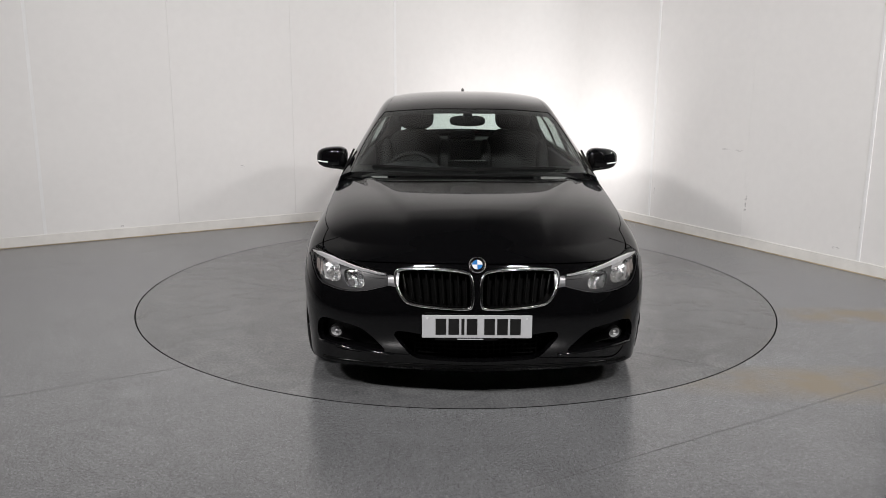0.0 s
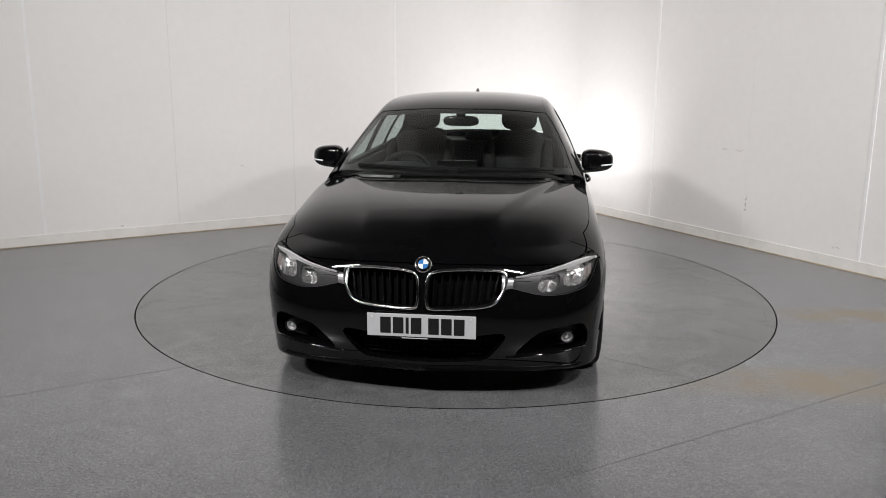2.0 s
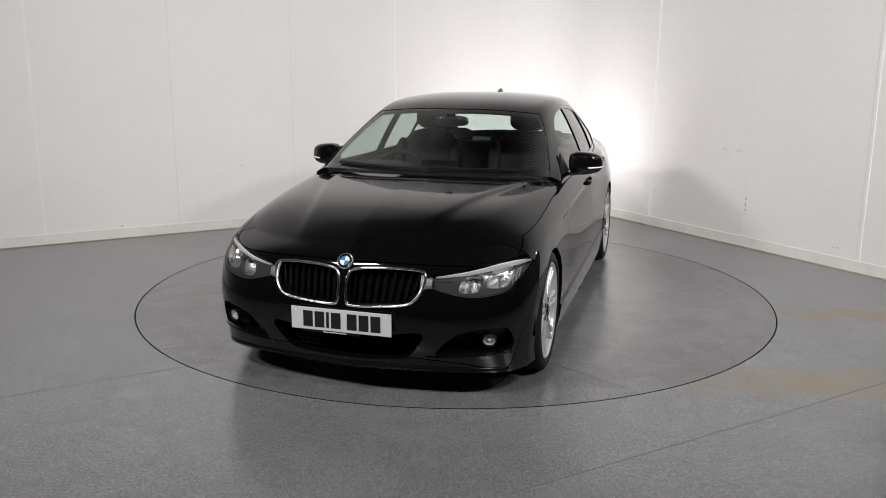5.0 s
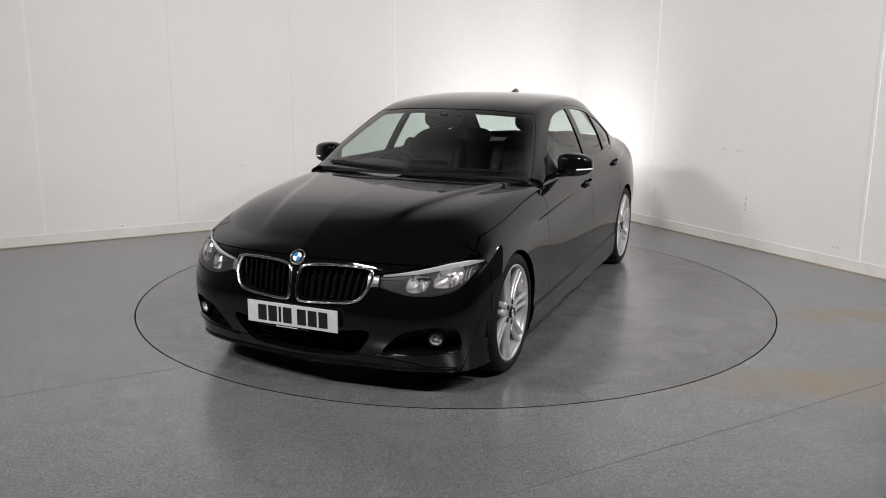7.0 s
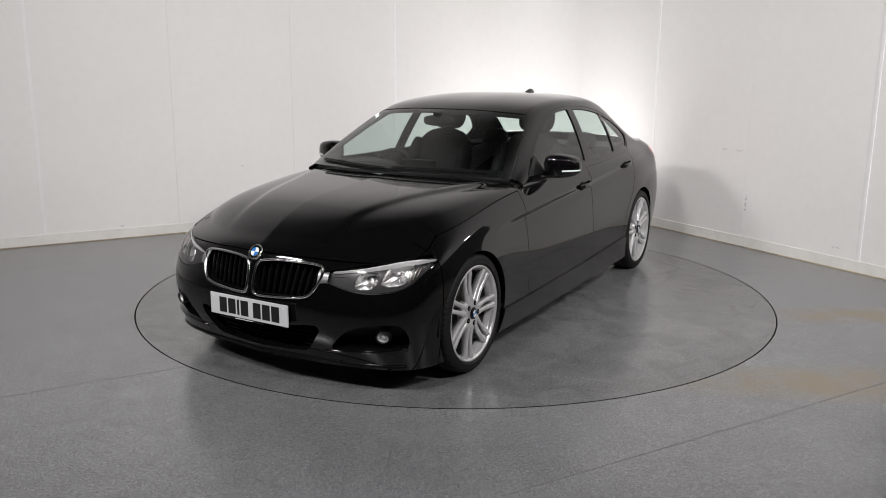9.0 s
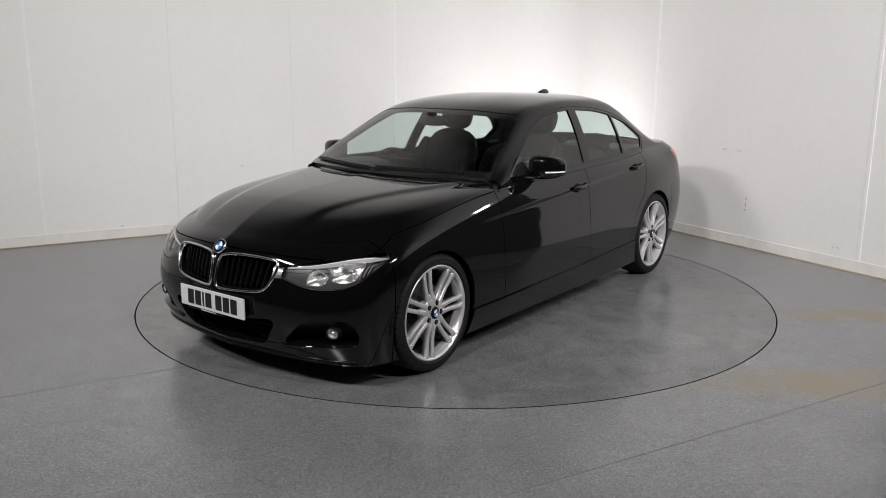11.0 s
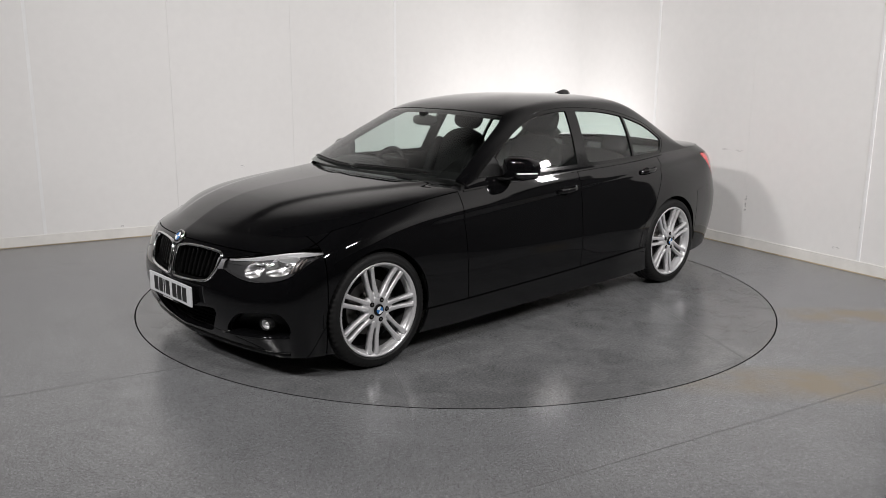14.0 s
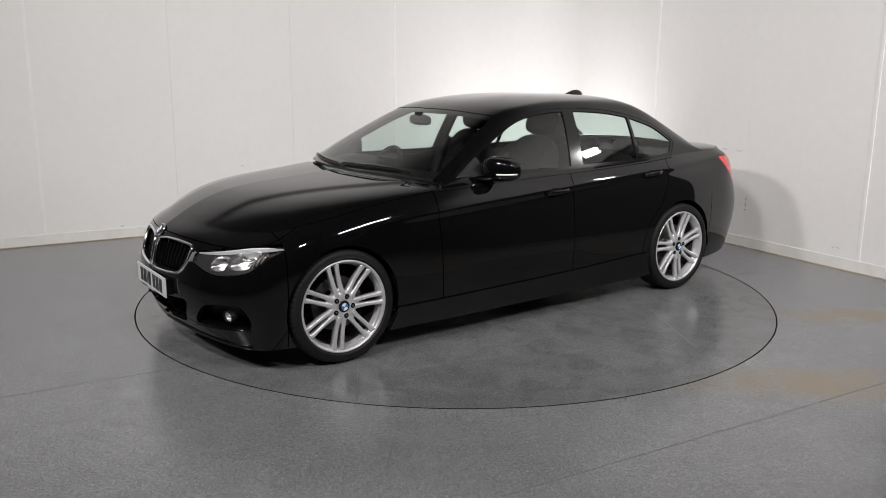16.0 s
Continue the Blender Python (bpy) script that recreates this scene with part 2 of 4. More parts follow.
def build_panel_wall(name, joints, end, axis):
    """A plain wall with sheet panels hung on it; joints: distances from the corner, with or without a cover strip."""
    t = 0.02
    if axis == 0:
        wall = room_box(name, -ROOM_L, 0.15, -0.15, -t, -0.02, ROOM_H, WALL)
    else:
        wall = room_box(name, t, 0.15, 0, end, -0.02, ROOM_H, WALL)
    tagged(wall, "white painted panel wall with fine vertical joints", "wall", kind="structure")
    stops = [j for j, _ in joints] + [end]
    for a, b in zip(stops, stops[1:]):
        g = 0.0005
        if axis == 0:
            room_box("wall_panel", -b + g, -a - g, -t, 0, 0, ROOM_H, WALL, 0.0007, wall)
        else:
            room_box("wall_panel", 0, t, a + g, b - g, 0, ROOM_H, WALL, 0.0007, wall)
    for j, strip in joints:
        if not strip:
            continue
        if axis == 0:
            room_box("cover_strip", -j - 0.014, -j + 0.014, -0.001, 0.006, 0.1, ROOM_H, STRIP, 0.002, wall)
        else:
            room_box("cover_strip", -0.006, 0.001, j - 0.014, j + 0.014, 0.1, ROOM_H, STRIP, 0.002, wall)
    return wall


north = build_panel_wall("wall_north", ((2.04, 1), (3.22, 0), (4.42, 0), (5.62, 1), (6.82, 0), (8.02, 1)), ROOM_L, 0)
east = build_panel_wall("wall_east", ((0.65, 0), (1.87, 1), (3.08, 0), (4.26, 1)), EAST_END, 1)


def bend(name, back, z0, z1, proud, thick, mat, label, category, parent=None):
    """A sheet that runs along the north wall, round the corner in an arc and a little along the east wall."""
    r = COVE - proud
    path = [(-back, proud), (-(back + COVE) / 2, proud)]
    path += [(-COVE + r * math.cos(a), COVE + r * math.sin(a)) for a in np.linspace(-math.pi / 2, 0, 40)]
    outer = [(-back, proud - thick), (-(back + COVE) / 2, proud - thick)]
    outer += [(-COVE + (r + thick) * math.cos(a), COVE + (r + thick) * math.sin(a)) for a in np.linspace(-math.pi / 2, 0, 40)]
    n = len(path)
    verts = [ROOM @ Vector((x, y, z)) for z in (z0, z1) for x, y in path]
    verts += [ROOM @ Vector((x, y, z)) for z in (z0, z1) for x, y in path + outer]
    faces = [(i, i + 1, n + i + 1, n + i) for i in range(n - 1)]
    lo, hi = 2 * n, 4 * n
    faces += [(hi + i, hi + i + 1, hi + n + i + 1, hi + n + i) for i in range(n - 1)]
    faces += [(lo + n + i + 1, lo + n + i, hi + n + i, hi + n + i + 1) for i in range(n - 1)]
    ob = mesh_object(name, verts, faces, mat, parent, "", True)
    return ob if parent else tagged(ob, label, category, kind="structure")


bend("wall_panel", 2.0395, 0, ROOM_H, 0, 0.02, WALL, "", "", north)
bend("baseboard", 2.04, 0.006, 0.10, 0.010, 0.010, SKIRT, "white painted skirting round the coved corner", "skirting")
bend("trim", 2.04, 0.0, 0.010, 0.014, 0.014, SKIRT_EDGE, "yellowed sealant bead round the coved corner", "sealant")


def scuffs(wall, axis, along, z, n, dx, dz, seed, mat):
    """A patch of small scrape marks on a wall."""
    rnd = random.Random(seed)
    bm = bmesh.new()
    for _ in range(n):
        a, h = along + rnd.uniform(-dx, dx), z + rnd.uniform(-dz, dz)
        w, k = rnd.uniform(0.002, 0.008) + dx * 0.2, rnd.uniform(0.001, 0.004) + dz * 0.08
        if axis == 0:
            pts = [(-a + w * math.cos(t) * rnd.uniform(0.5, 1), 0.0006, h + k * math.sin(t) * rnd.uniform(0.4, 1)) for t in np.linspace(0, 2 * math.pi, 9)[:-1]]
        else:
            pts = [(-0.0006, a + w * math.cos(t) * rnd.uniform(0.5, 1), h + k * math.sin(t) * rnd.uniform(0.4, 1)) for t in np.linspace(0, 2 * math.pi, 9)[:-1]]
        bm.faces.new([bm.verts.new(ROOM @ Vector(q)) for q in pts])
    part("scuff_mark", bm, mat, wall)


scuffs(east, 1, 2.90, 0.88, 14, 0.11, 0.008, 1, SCUFF_PALE)
scuffs(east, 1, 3.10, 0.41, 12, 0.010, 0.07, 2, SCUFF)
scuffs(east, 1, 4.25, 0.37, 14, 0.012, 0.05, 3, SCUFF)
scuffs(east, 1, 1.93, 0.38, 8, 0.006, 0.05, 4, SCUFF_PALE)
scuffs(east, 1, 4.05, 0.17, 10, 0.03, 0.010, 5, SCUFF_PALE)
scuffs(north, 0, 3.76, 0.63, 8, 0.03, 0.012, 6, SCUFF_PALE)
scuffs(north, 0, 4.95, 0.125, 6, 0.012, 0.008, 7, SCUFF)


def build_seams():
    """Welded joints of the sheet vinyl, two metres apart, along the north wall; they stop at the turntable."""
    for off in (-6.73, -4.73, -2.73, -0.72):
        y = 3.10 - off       # room space: distance from the north wall
        ctr = ROOM.inverted() @ Vector((0, 0, 0))
        d = abs(y - ctr.y)
        spans = [(-ROOM_L, 0.0)]
        if d < TABLE_R:
            h = math.sqrt(TABLE_R ** 2 - d * d)
            spans = [(-ROOM_L, ctr.x - h - 0.004), (ctr.x + h + 0.004, 0.0)]
        for a, b in spans:
            ob = room_box("floor_seam", a, b, y - 0.0014, y + 0.0014, -0.001, 0.0007, SEAM)
            tagged(ob, "dark welded joint in the vinyl floor", "seam", kind="structure")


build_seams()
# added out of view: dark below, white above, to shape the car's reflections
tagged(room_box("wall_east_upper", 0.0, 0.15, EAST_END, ROOM_W, 2.2, ROOM_H, WALL), "unseen white wall added over the dark stretch for reflections", "wall", kind="structure")
for nm, args in (("added_dark_wall", (0.06, 0.15, EAST_END, ROOM_W, -0.02, 2.2)), ("wall_south", (-ROOM_L, 0.15, ROOM_W, ROOM_W + 0.15, -0.02, ROOM_H)), ("wall_west", (-ROOM_L - 0.15, -ROOM_L, -0.15, ROOM_W + 0.15, -0.02, ROOM_H))):
    tagged(room_box(nm, *args, DARKWALL), "unseen dark wall stretch added for the car's dark reflections" if nm == "added_dark_wall" else "dark plain studio wall", "door" if nm == "added_dark_wall" else "wall", kind="structure")
tagged(room_box("ceiling", -ROOM_L - 0.15, 0.15, -0.15, ROOM_W + 0.15, ROOM_H, ROOM_H + 0.1, CEILING), "dark studio ceiling", "ceiling", kind="structure")
for args in ((-ROOM_L, -2.04, 0, 0.010, 0.006, 0.10), (-0.010, 0, COVE, EAST_END, 0.006, 0.10)):
    tagged(room_box("baseboard", *args, SKIRT, 0.003), "white painted skirting with a scuffed lower edge", "skirting", kind="structure")
for args in ((-ROOM_L, -2.04, 0, 0.014, 0.0, 0.010), (-0.014, 0, COVE, EAST_END, 0.0, 0.010)):
    tagged(room_box("trim", *args, SKIRT_EDGE, 0.003), "yellowed sealant bead along the skirting", "sealant", kind="structure")

# ---------------------------------------------------------------- car: lofted shell, cut into panels


def spline(points, samples):
    """Natural cubic spline through points, by chord length; samples: parameters in station units."""
    p = np.array(points, float)
    n = len(p)
    t = np.concatenate([[0], np.cumsum(np.linalg.norm(np.diff(p, axis=0), axis=1) ** 0.5 + 1e-6)])
    h = np.diff(t)
    a = np.zeros((n, n))
    r = np.zeros((n, p.shape[1]))
    a[0, 0] = a[-1, -1] = 1
    for i in range(1, n - 1):
        a[i, i - 1], a[i, i], a[i, i + 1] = h[i - 1], 2 * (h[i - 1] + h[i]), h[i]
        r[i] = 6 * ((p[i + 1] - p[i]) / h[i] - (p[i] - p[i - 1]) / h[i - 1])
    m = np.linalg.solve(a, r)
    s = np.clip(np.asarray(samples, float), 0, n - 1 - 1e-9)
    k = s.astype(int)
    d = (s - k) * h[k]
    k1, hk, dd = k + 1, h[k][:, None], d[:, None]
    return (m[k] * (hk - dd) ** 3 + m[k1] * dd ** 3) / (6 * hk) + (p[k] / hk - m[k] * hk / 6) * (hk - dd) + (p[k1] / hk - m[k1] * hk / 6) * dd


class Sheet:
    """A piece of skin: rows of x, y, z, u, v and faces. Cut along implicit curves."""

    def __init__(self, v, f):
        self.v, self.f = v, f

    def cut(self, g, gap=0.0):
        """The piece where g < -gap and the piece where g > gap."""
        val = g(self.v)
        return self._keep(-val - gap), self._keep(val - gap)

    def _keep(self, s):
        s = np.where(np.abs(s) < 1e-7, 1e-7, s)
        pos = s > 0
        verts, faces, index, edge = [], [], {}, {}

        def old(i):
            if i not in index:
                index[i] = len(verts)
                verts.append(self.v[i])
            return index[i]

        def mid(i, j):
            k = (i, j) if i < j else (j, i)
            if k not in edge:
                w = s[k[0]] / (s[k[0]] - s[k[1]])
                edge[k] = len(verts)
                verts.append(self.v[k[0]] * (1 - w) + self.v[k[1]] * w)
            return edge[k]

        for f in self.f:
            ins = [pos[i] for i in f]
            if all(ins):
                faces.append([old(i) for i in f])
            elif any(ins):
                poly = []
                for a, b in zip(f, f[1:] + f[:1]):
                    if pos[a]:
                        poly.append(old(a))
                    if pos[a] != pos[b]:
                        poly.append(mid(a, b))
                if len(poly) > 2:
                    faces.append(poly)
        return Sheet(np.array(verts) if verts else np.zeros((0, 5)), faces)

    def joined(self, other):
        n = len(self.v)
        return Sheet(np.concatenate([self.v, other.v]), self.f + [[i + n for i in f] for f in other.f])

    def normals(self):
        n = np.zeros((len(self.v), 3))
        p = self.v[:, :3]
        for f in self.f:
            c = np.zeros(3)
            for k in range(1, len(f) - 1):
                c += np.cross(p[f[k]] - p[f[0]], p[f[k + 1]] - p[f[0]])
            n[f] += c
        return n / (np.linalg.norm(n, axis=1)[:, None] + 1e-12)

    def moved(self, d):
        """Shifted along its normals by d (inwards if negative)."""
        v = self.v.copy()
        v[:, :3] += d * self.normals()
        return Sheet(v, self.f)


def grid_sheet(pts, us, vs):
    nu, nv = len(us), len(vs)
    v = np.zeros((nu * nv, 5))
    v[:, :3] = pts.reshape(-1, 3)
    v[:, 3] = np.repeat(us, nv)
    v[:, 4] = np.tile(vs, nu)
    f = [[i * nv + j, (i + 1) * nv + j, (i + 1) * nv + j + 1, i * nv + j + 1] for i in range(nu - 1) for j in range(nv - 1)]
    return Sheet(v, f)


def mirrored(s):
    v = s.v.copy()
    v[:, 1] *= -1
    return Sheet(v, [f[::-1] for f in s.f])


def welded(s, tol=2e-4):
    key, remap, verts = {}, [], []
    for p in s.v:
        k = tuple(np.round(p[:3] / tol).astype(int))
        if k not in key:
            key[k] = len(verts)
            verts.append(p)
        remap.append(key[k])
    faces = []
    for f in s.f:
        q = []
        for i in f:
            j = remap[i]
            if not q or (q[-1] != j and q[0] != j):
                q.append(j)
        if len(q) > 2:
            faces.append(q)
    return Sheet(np.array(verts), faces)


def skin(name, s, mat, parent, label="", lip=0.012):
    """A sheet as a mesh object, its free edges turned inwards by lip."""
    s = welded(s)
    nrm = s.normals()
    count = {}
    for f in s.f:
        for a, b in zip(f, f[1:] + f[:1]):
            count[(a, b)] = count.get((a, b), 0) + 1
    verts = [tuple(p[:3]) for p in s.v]
    faces = [list(f) for f in s.f]
    flat = len(faces)
    if lip:
        for (a, b) in list(count):
            if (b, a) not in count:
                pa, pb = s.v[a, :3], s.v[b, :3]
                i = len(verts)
                verts += [tuple(pb), tuple(pa), tuple(pa - lip * nrm[a]), tuple(pb - lip * nrm[b])]
                faces.append([i, i + 1, i + 2, i + 3])
    me = bpy.data.meshes.new(name)
    me.from_pydata(verts, [], faces)
    me.polygons.foreach_set("use_smooth", [k < flat for k in range(len(faces))])
    me.materials.append(mat)
    me.update()
    ob = new(name, me)
    ob.parent = parent
    return tagged(ob, label)


def sided(name, s, mat, parent, label="", lip=0.012):
    """The same panel on both sides of the car, as two parts."""
    return [skin(name, q, mat, parent, label, lip) for q in (s, mirrored(s))]


def across(name, s, mat, parent, label="", lip=0.012):
    """A panel that crosses the car's middle, as one part."""
    return skin(name, s.joined(mirrored(s)), mat, parent, label, lip)


def outline(points, a, b, r=0.0):
    """Signed distance (negative inside) to a polygon in two of the columns, rounded by r."""
    q = np.array(points, float)

    def g(v):
        p = v[:, (a, b)]
        d = np.full(len(p), 1e9)
        inside = np.zeros(len(p), bool)
        for p0, p1 in zip(q, np.roll(q, -1, axis=0)):
            e = p1 - p0
            w = p - p0
            t = np.clip((w @ e) / (e @ e), 0, 1)
            d = np.minimum(d, np.linalg.norm(w - t[:, None] * e, axis=1))
            c = (p0[1] <= p[:, 1]) != (p1[1] <= p[:, 1])
            xi = p0[0] + (p[:, 1] - p0[1]) * e[0] / (e[1] if abs(e[1]) > 1e-12 else 1e-12)
            inside ^= c & (p[:, 0] < xi)
        return np.where(inside, -d, d) - r
    return g


def line(a, b, p0, p1):
    """Signed distance to a straight line through p0 and p1 in two of the columns."""
    n = np.array([p1[1] - p0[1], p0[0] - p1[0]], float)
    n /= np.linalg.norm(n)
    return lambda v: (v[:, a] - p0[0]) * n[0] + (v[:, b] - p0[1]) * n[1]


def disc(x, z, r):
    return lambda v: np.hypot(v[:, 0] - x, v[:, 2] - z) - r


AXLE_F, AXLE_R, HUB_Z = 1.403, -1.405, 0.318

# rings round the lower body, from the front middle past the wheels to the rear middle
RING_0 = ((2.085, 0, .160), (2.05, .30, .155), (1.988, .592, .146), (1.886, .780, .140), (1.72, .856, .140), (1.40, .868, .14), (.95, .868, .138), (.35, .868, .140), (-.35, .868, .144), (-1.0, .868, .150), (-1.40, .866, .17), (-1.85, .828, .19), (-2.20, .70, .21), (-2.36, .40, .22), (-2.38, 0, .22))
RING_1 = ((2.15, 0, .29), (2.115, .30, .29), (2.038, .612, .285), (1.902, .798, .28), (1.73, .868, .28), (1.40, .888, .275), (.95, .886, .268), (.35, .886, .278), (-.35, .886, .297), (-1.0, .888, .325), (-1.40, .89, .335), (-1.85, .857, .36), (-2.23, .73, .38), (-2.41, .40, .39), (-2.43, 0, .39))
RING_2 = ((2.168, 0, .45), (2.135, .30, .45), (2.053, .612, .445), (1.922, .804, .44), (1.74, .878, .44), (1.40, .902, .45), (.95, .895, .44), (.35, .896, .45), (-.35, .898, .46), (-1.0, .900, .48), (-1.40, .905, .50), (-1.85, .872, .53), (-2.25, .74, .56), (-2.43, .40, .57), (-2.45, 0, .57))
RING_3 = ((2.152, 0, .56), (2.11, .30, .558), (2.021, .612, .55), (1.895, .804, .55), (1.73, .880, .555), (1.40, .903, .57), (.95, .891, .57), (.35, .889, .58), (-.35, .891, .59), (-1.0, .896, .61), (-1.40, .905, .63), (-1.85, .870, .65), (-2.22, .745, .68), (-2.39, .40, .69), (-2.41, 0, .69))
RING_4 = ((2.126, 0, .652), (2.076, .30, .647), (1.976, .616, .640), (1.852, .797, .64), (1.70, .868, .655), (1.40, .886, .69), (.95, .879, .71), (.35, .875, .73), (-.35, .877, .745), (-1.0, .883, .76), (-1.40, .887, .78), (-1.85, .849, .80), (-2.17, .745, .82), (-2.35, .40, .83), (-2.38, 0, .83))
RING_5 = ((2.092, 0, .704), (2.042, .30, .699), (1.924, .594, .692), (1.80, .764, .695), (1.668, .838, .717), (1.40, .856, .765), (.95, .862, .80), (.35, .862, .83), (-.35, .864, .85), (-1.0, .862, .868), (-1.40, .850, .885), (-1.85, .800, .908), (-2.14, .725, .928), (-2.33, .40, .945), (-2.36, 0, .95))
RING_6 = ((2.02, 0, .752), (1.97, .29, .748), (1.855, .55, .741), (1.735, .695, .748), (1.61, .772, .777), (1.38, .808, .820), (.95, .812, .888), (.35, .822, .925), (-.35, .818, .945), (-1.0, .795, .962), (-1.40, .758, .982), (-1.85, .70, .995), (-2.10, .64, 1.000), (-2.30, .36, 1.004), (-2.335, 0, 1.006))
RINGS = (RING_0, RING_1, RING_2, RING_3, RING_4, RING_5, RING_6)

# lines along the cabin, from the windscreen's base over the roof to the boot
ROOF_MID = ((.97, 0, .985), (.735, 0, 1.105), (.49, 0, 1.228), (.225, 0, 1.346), (-.03, 0, 1.402), (-.42, 0, 1.430), (-.82, 0, 1.426), (-1.15, 0, 1.398), (-1.50, 0, 1.255), (-1.85, 0, 1.055))
ROOF_EDGE = ((.755, .722, .968), (.562, .678, 1.086), (.345, .620, 1.206), (.115, .560, 1.318), (-.10, .541, 1.368), (-.45, .532, 1.394), (-.85, .526, 1.388), (-1.20, .524, 1.348), (-1.52, .551, 1.208), (-1.82, .601, 1.040))
CANT_RAIL = ((.70, .775, .950), (.49, .730, 1.064), (.27, .675, 1.182), (.04, .622, 1.290), (-.15, .603, 1.339), (-.45, .594, 1.362), (-.90, .593, 1.337), (-1.25, .604, 1.270), (-1.53, .631, 1.155), (-1.82, .656, 1.022))
BELT_X = (.70, .49, .28, .05, -.15, -.45, -.90, -1.25, -1.55, -1.82)


def body_sheet():
    us = np.linspace(0, 14, 330)
    vs = np.linspace(0, 6, 46)
    rows = np.array([spline(r, us) for r in RINGS])
    pts = np.array([spline(rows[:, i], vs) for i in range(len(us))])
    x, z = pts[..., 0], pts[..., 2]
    # a hollow under the line through the door handles, and one low on the doors
    crest = np.interp(x, (-2.1, -1.1, -.17, 1.0, 1.5), (.93, .872, .812, .742, .70))
    side = 1 / (1 + np.exp((x - .95) / .12)) / (1 + np.exp((-2.0 - x) / .06))
    under = np.where(z < crest, np.exp(-((crest - z) / .055) ** 2), np.exp(-((z - crest) / .012) ** 2))
    pts[..., 1] -= side * (.010 * under - .003 * np.exp(-((z - crest - .03) / .02) ** 2))
    doors = 1 / (1 + np.exp((x - .55) / .09)) / (1 + np.exp((-.75 - x) / .07))
    pts[..., 1] -= doors * .003 * np.exp(-((z - .40) / .07) ** 2)
    return grid_sheet(pts, us, vs)


def belt_at(x):
    s = np.linspace(3, 12, 500)
    p = spline(RING_6, s)
    k = np.argsort(p[:, 0])
    return np.array([np.interp(x, p[k, 0], p[k, c]) for c in range(3)])


def cabin_sheet():
    us = np.linspace(0, 9, 190)
    vs = np.linspace(0, 5, 60)
    mid, edge, rail = (np.array(r, float) for r in (ROOF_MID, ROOF_EDGE, CANT_RAIL))
    half = mid * (.75, 0, .83) + edge * (.25, .53, .17)
    belt = np.array([belt_at(x) for x in BELT_X])
    glass = (rail + belt) / 2 + np.array([0, .018, .0])
    rows = np.array([spline(r, us) for r in (mid, half, edge, rail, glass, belt)])
    pts = np.array([spline(rows[:, i], vs) for i in range(len(us))])
    pts[:, 0, 1] = 0
    return grid_sheet(pts[:, ::-1], us, vs[::-1])


def bonnet_sheet():
    """Front edge from ring 6, side edge along ring 6 to the cowl; shares the body's stations."""
    us = np.linspace(0, 14, 330)
    front = spline(RING_6, us[:71])
    side = spline(RING_6, us[70:150])
    rise = spline(((0, 0), (.05, .029), (.10, .055), (.17, .086), (.25, .112), (.36, .137), (.52, .159), (.72, .177), (1.02, .200), (1.30, .220)), np.linspace(0, 9, 400))
    n, k = len(front), len(side)
    run = np.concatenate([[0], np.cumsum(np.linalg.norm(np.diff(side, axis=0), axis=1))])
    pts = np.zeros((n, k, 3))
    for i in range(n):
        v = front[i, 1] / front[-1, 1]
        end = (.955 - .21 * v ** 2, side[-1, 1] * v)
        for j in range(k):
            w = run[j] / run[-1]
            q = side[j]
            x = front[i, 0] + (end[0] - front[i, 0]) * w * (1 - v ** 6) + (q[0] - side[0, 0]) * v ** 6
            y = front[i, 1] + (end[1] - front[i, 1]) * w * (1 - v ** 3) + (q[1] - side[0, 1]) * v ** 3
            d = max(0.0, front[i, 0] - x)
            z = front[i, 2] + np.interp(d, rise[:, 0], rise[:, 1]) * (1 - v ** 10) + (q[2] - side[0, 2]) * v ** 10
            pts[i, j] = (x, y, z)
    return grid_sheet(pts, np.linspace(0, 1, n), np.linspace(0, 1, k))


def boot_sheet():
    n, k = 50, 24
    back = spline(RING_6, 14 - np.linspace(0, 2, n))
    side = spline(RING_6, np.linspace(10.9, 12, 60))
    pts = np.zeros((n, k, 3))
    for i in range(n):
        v = i / (n - 1)
        for j in range(k):
            w = j / (k - 1)
            q = side[int(round(w * 59))]
            x0 = -1.83 + .02 * v
            x = (x0 * (1 - w) + back[i, 0] * w) * (1 - v ** 6) + q[0] * v ** 6
            y = (side[0, 1] * v * (1 - w) + back[i, 1] * w) * (1 - v ** 3) + q[1] * v ** 3
            z = (1.055 * (1 - w) + 1.008 * w) * (1 - v ** 2.5) + q[2] * v ** 2.5
            f = max(0, w * 6 - 5)
            pts[i, j] = (x, y, z * (1 - f) + back[i, 2] * f)
    return grid_sheet(pts, np.linspace(0, 1, n), np.linspace(0, 1, k))


def crease(s):
    """Raise the bonnet's middle inside the two folds that run from the grille to the screen pillars."""
    y = np.abs(s.v[:, 1])
    fold = np.interp(s.v[:, 0], (.8, 1.25, 1.7, 2.05), (.66, .50, .37, .33))
    k = 1 / (1 + np.exp(-(fold - y) / .012))
    ends = np.clip((2.0 - s.v[:, 0]) / .3, 0, 1) * np.clip((s.v[:, 2] - .72) / .05, 0, 1)
    s.v[:, 2] += .011 * k * ends
    return s


car = bpy.data.objects.new("car", None)
scene.collection.objects.link(car)
tagged(car, "glossy black four-door saloon car with silver multi-spoke alloy wheels", "car")


def smooth_loop(points, rounds=3):
    """Chaikin's corner cutting on a closed outline."""
    p = np.array(points, float)
    for _ in range(rounds):
        q = np.roll(p, -1, axis=0)
        p = np.stack([.75 * p + .25 * q, .25 * p + .75 * q], 1).reshape(-1, p.shape[1])
    return p


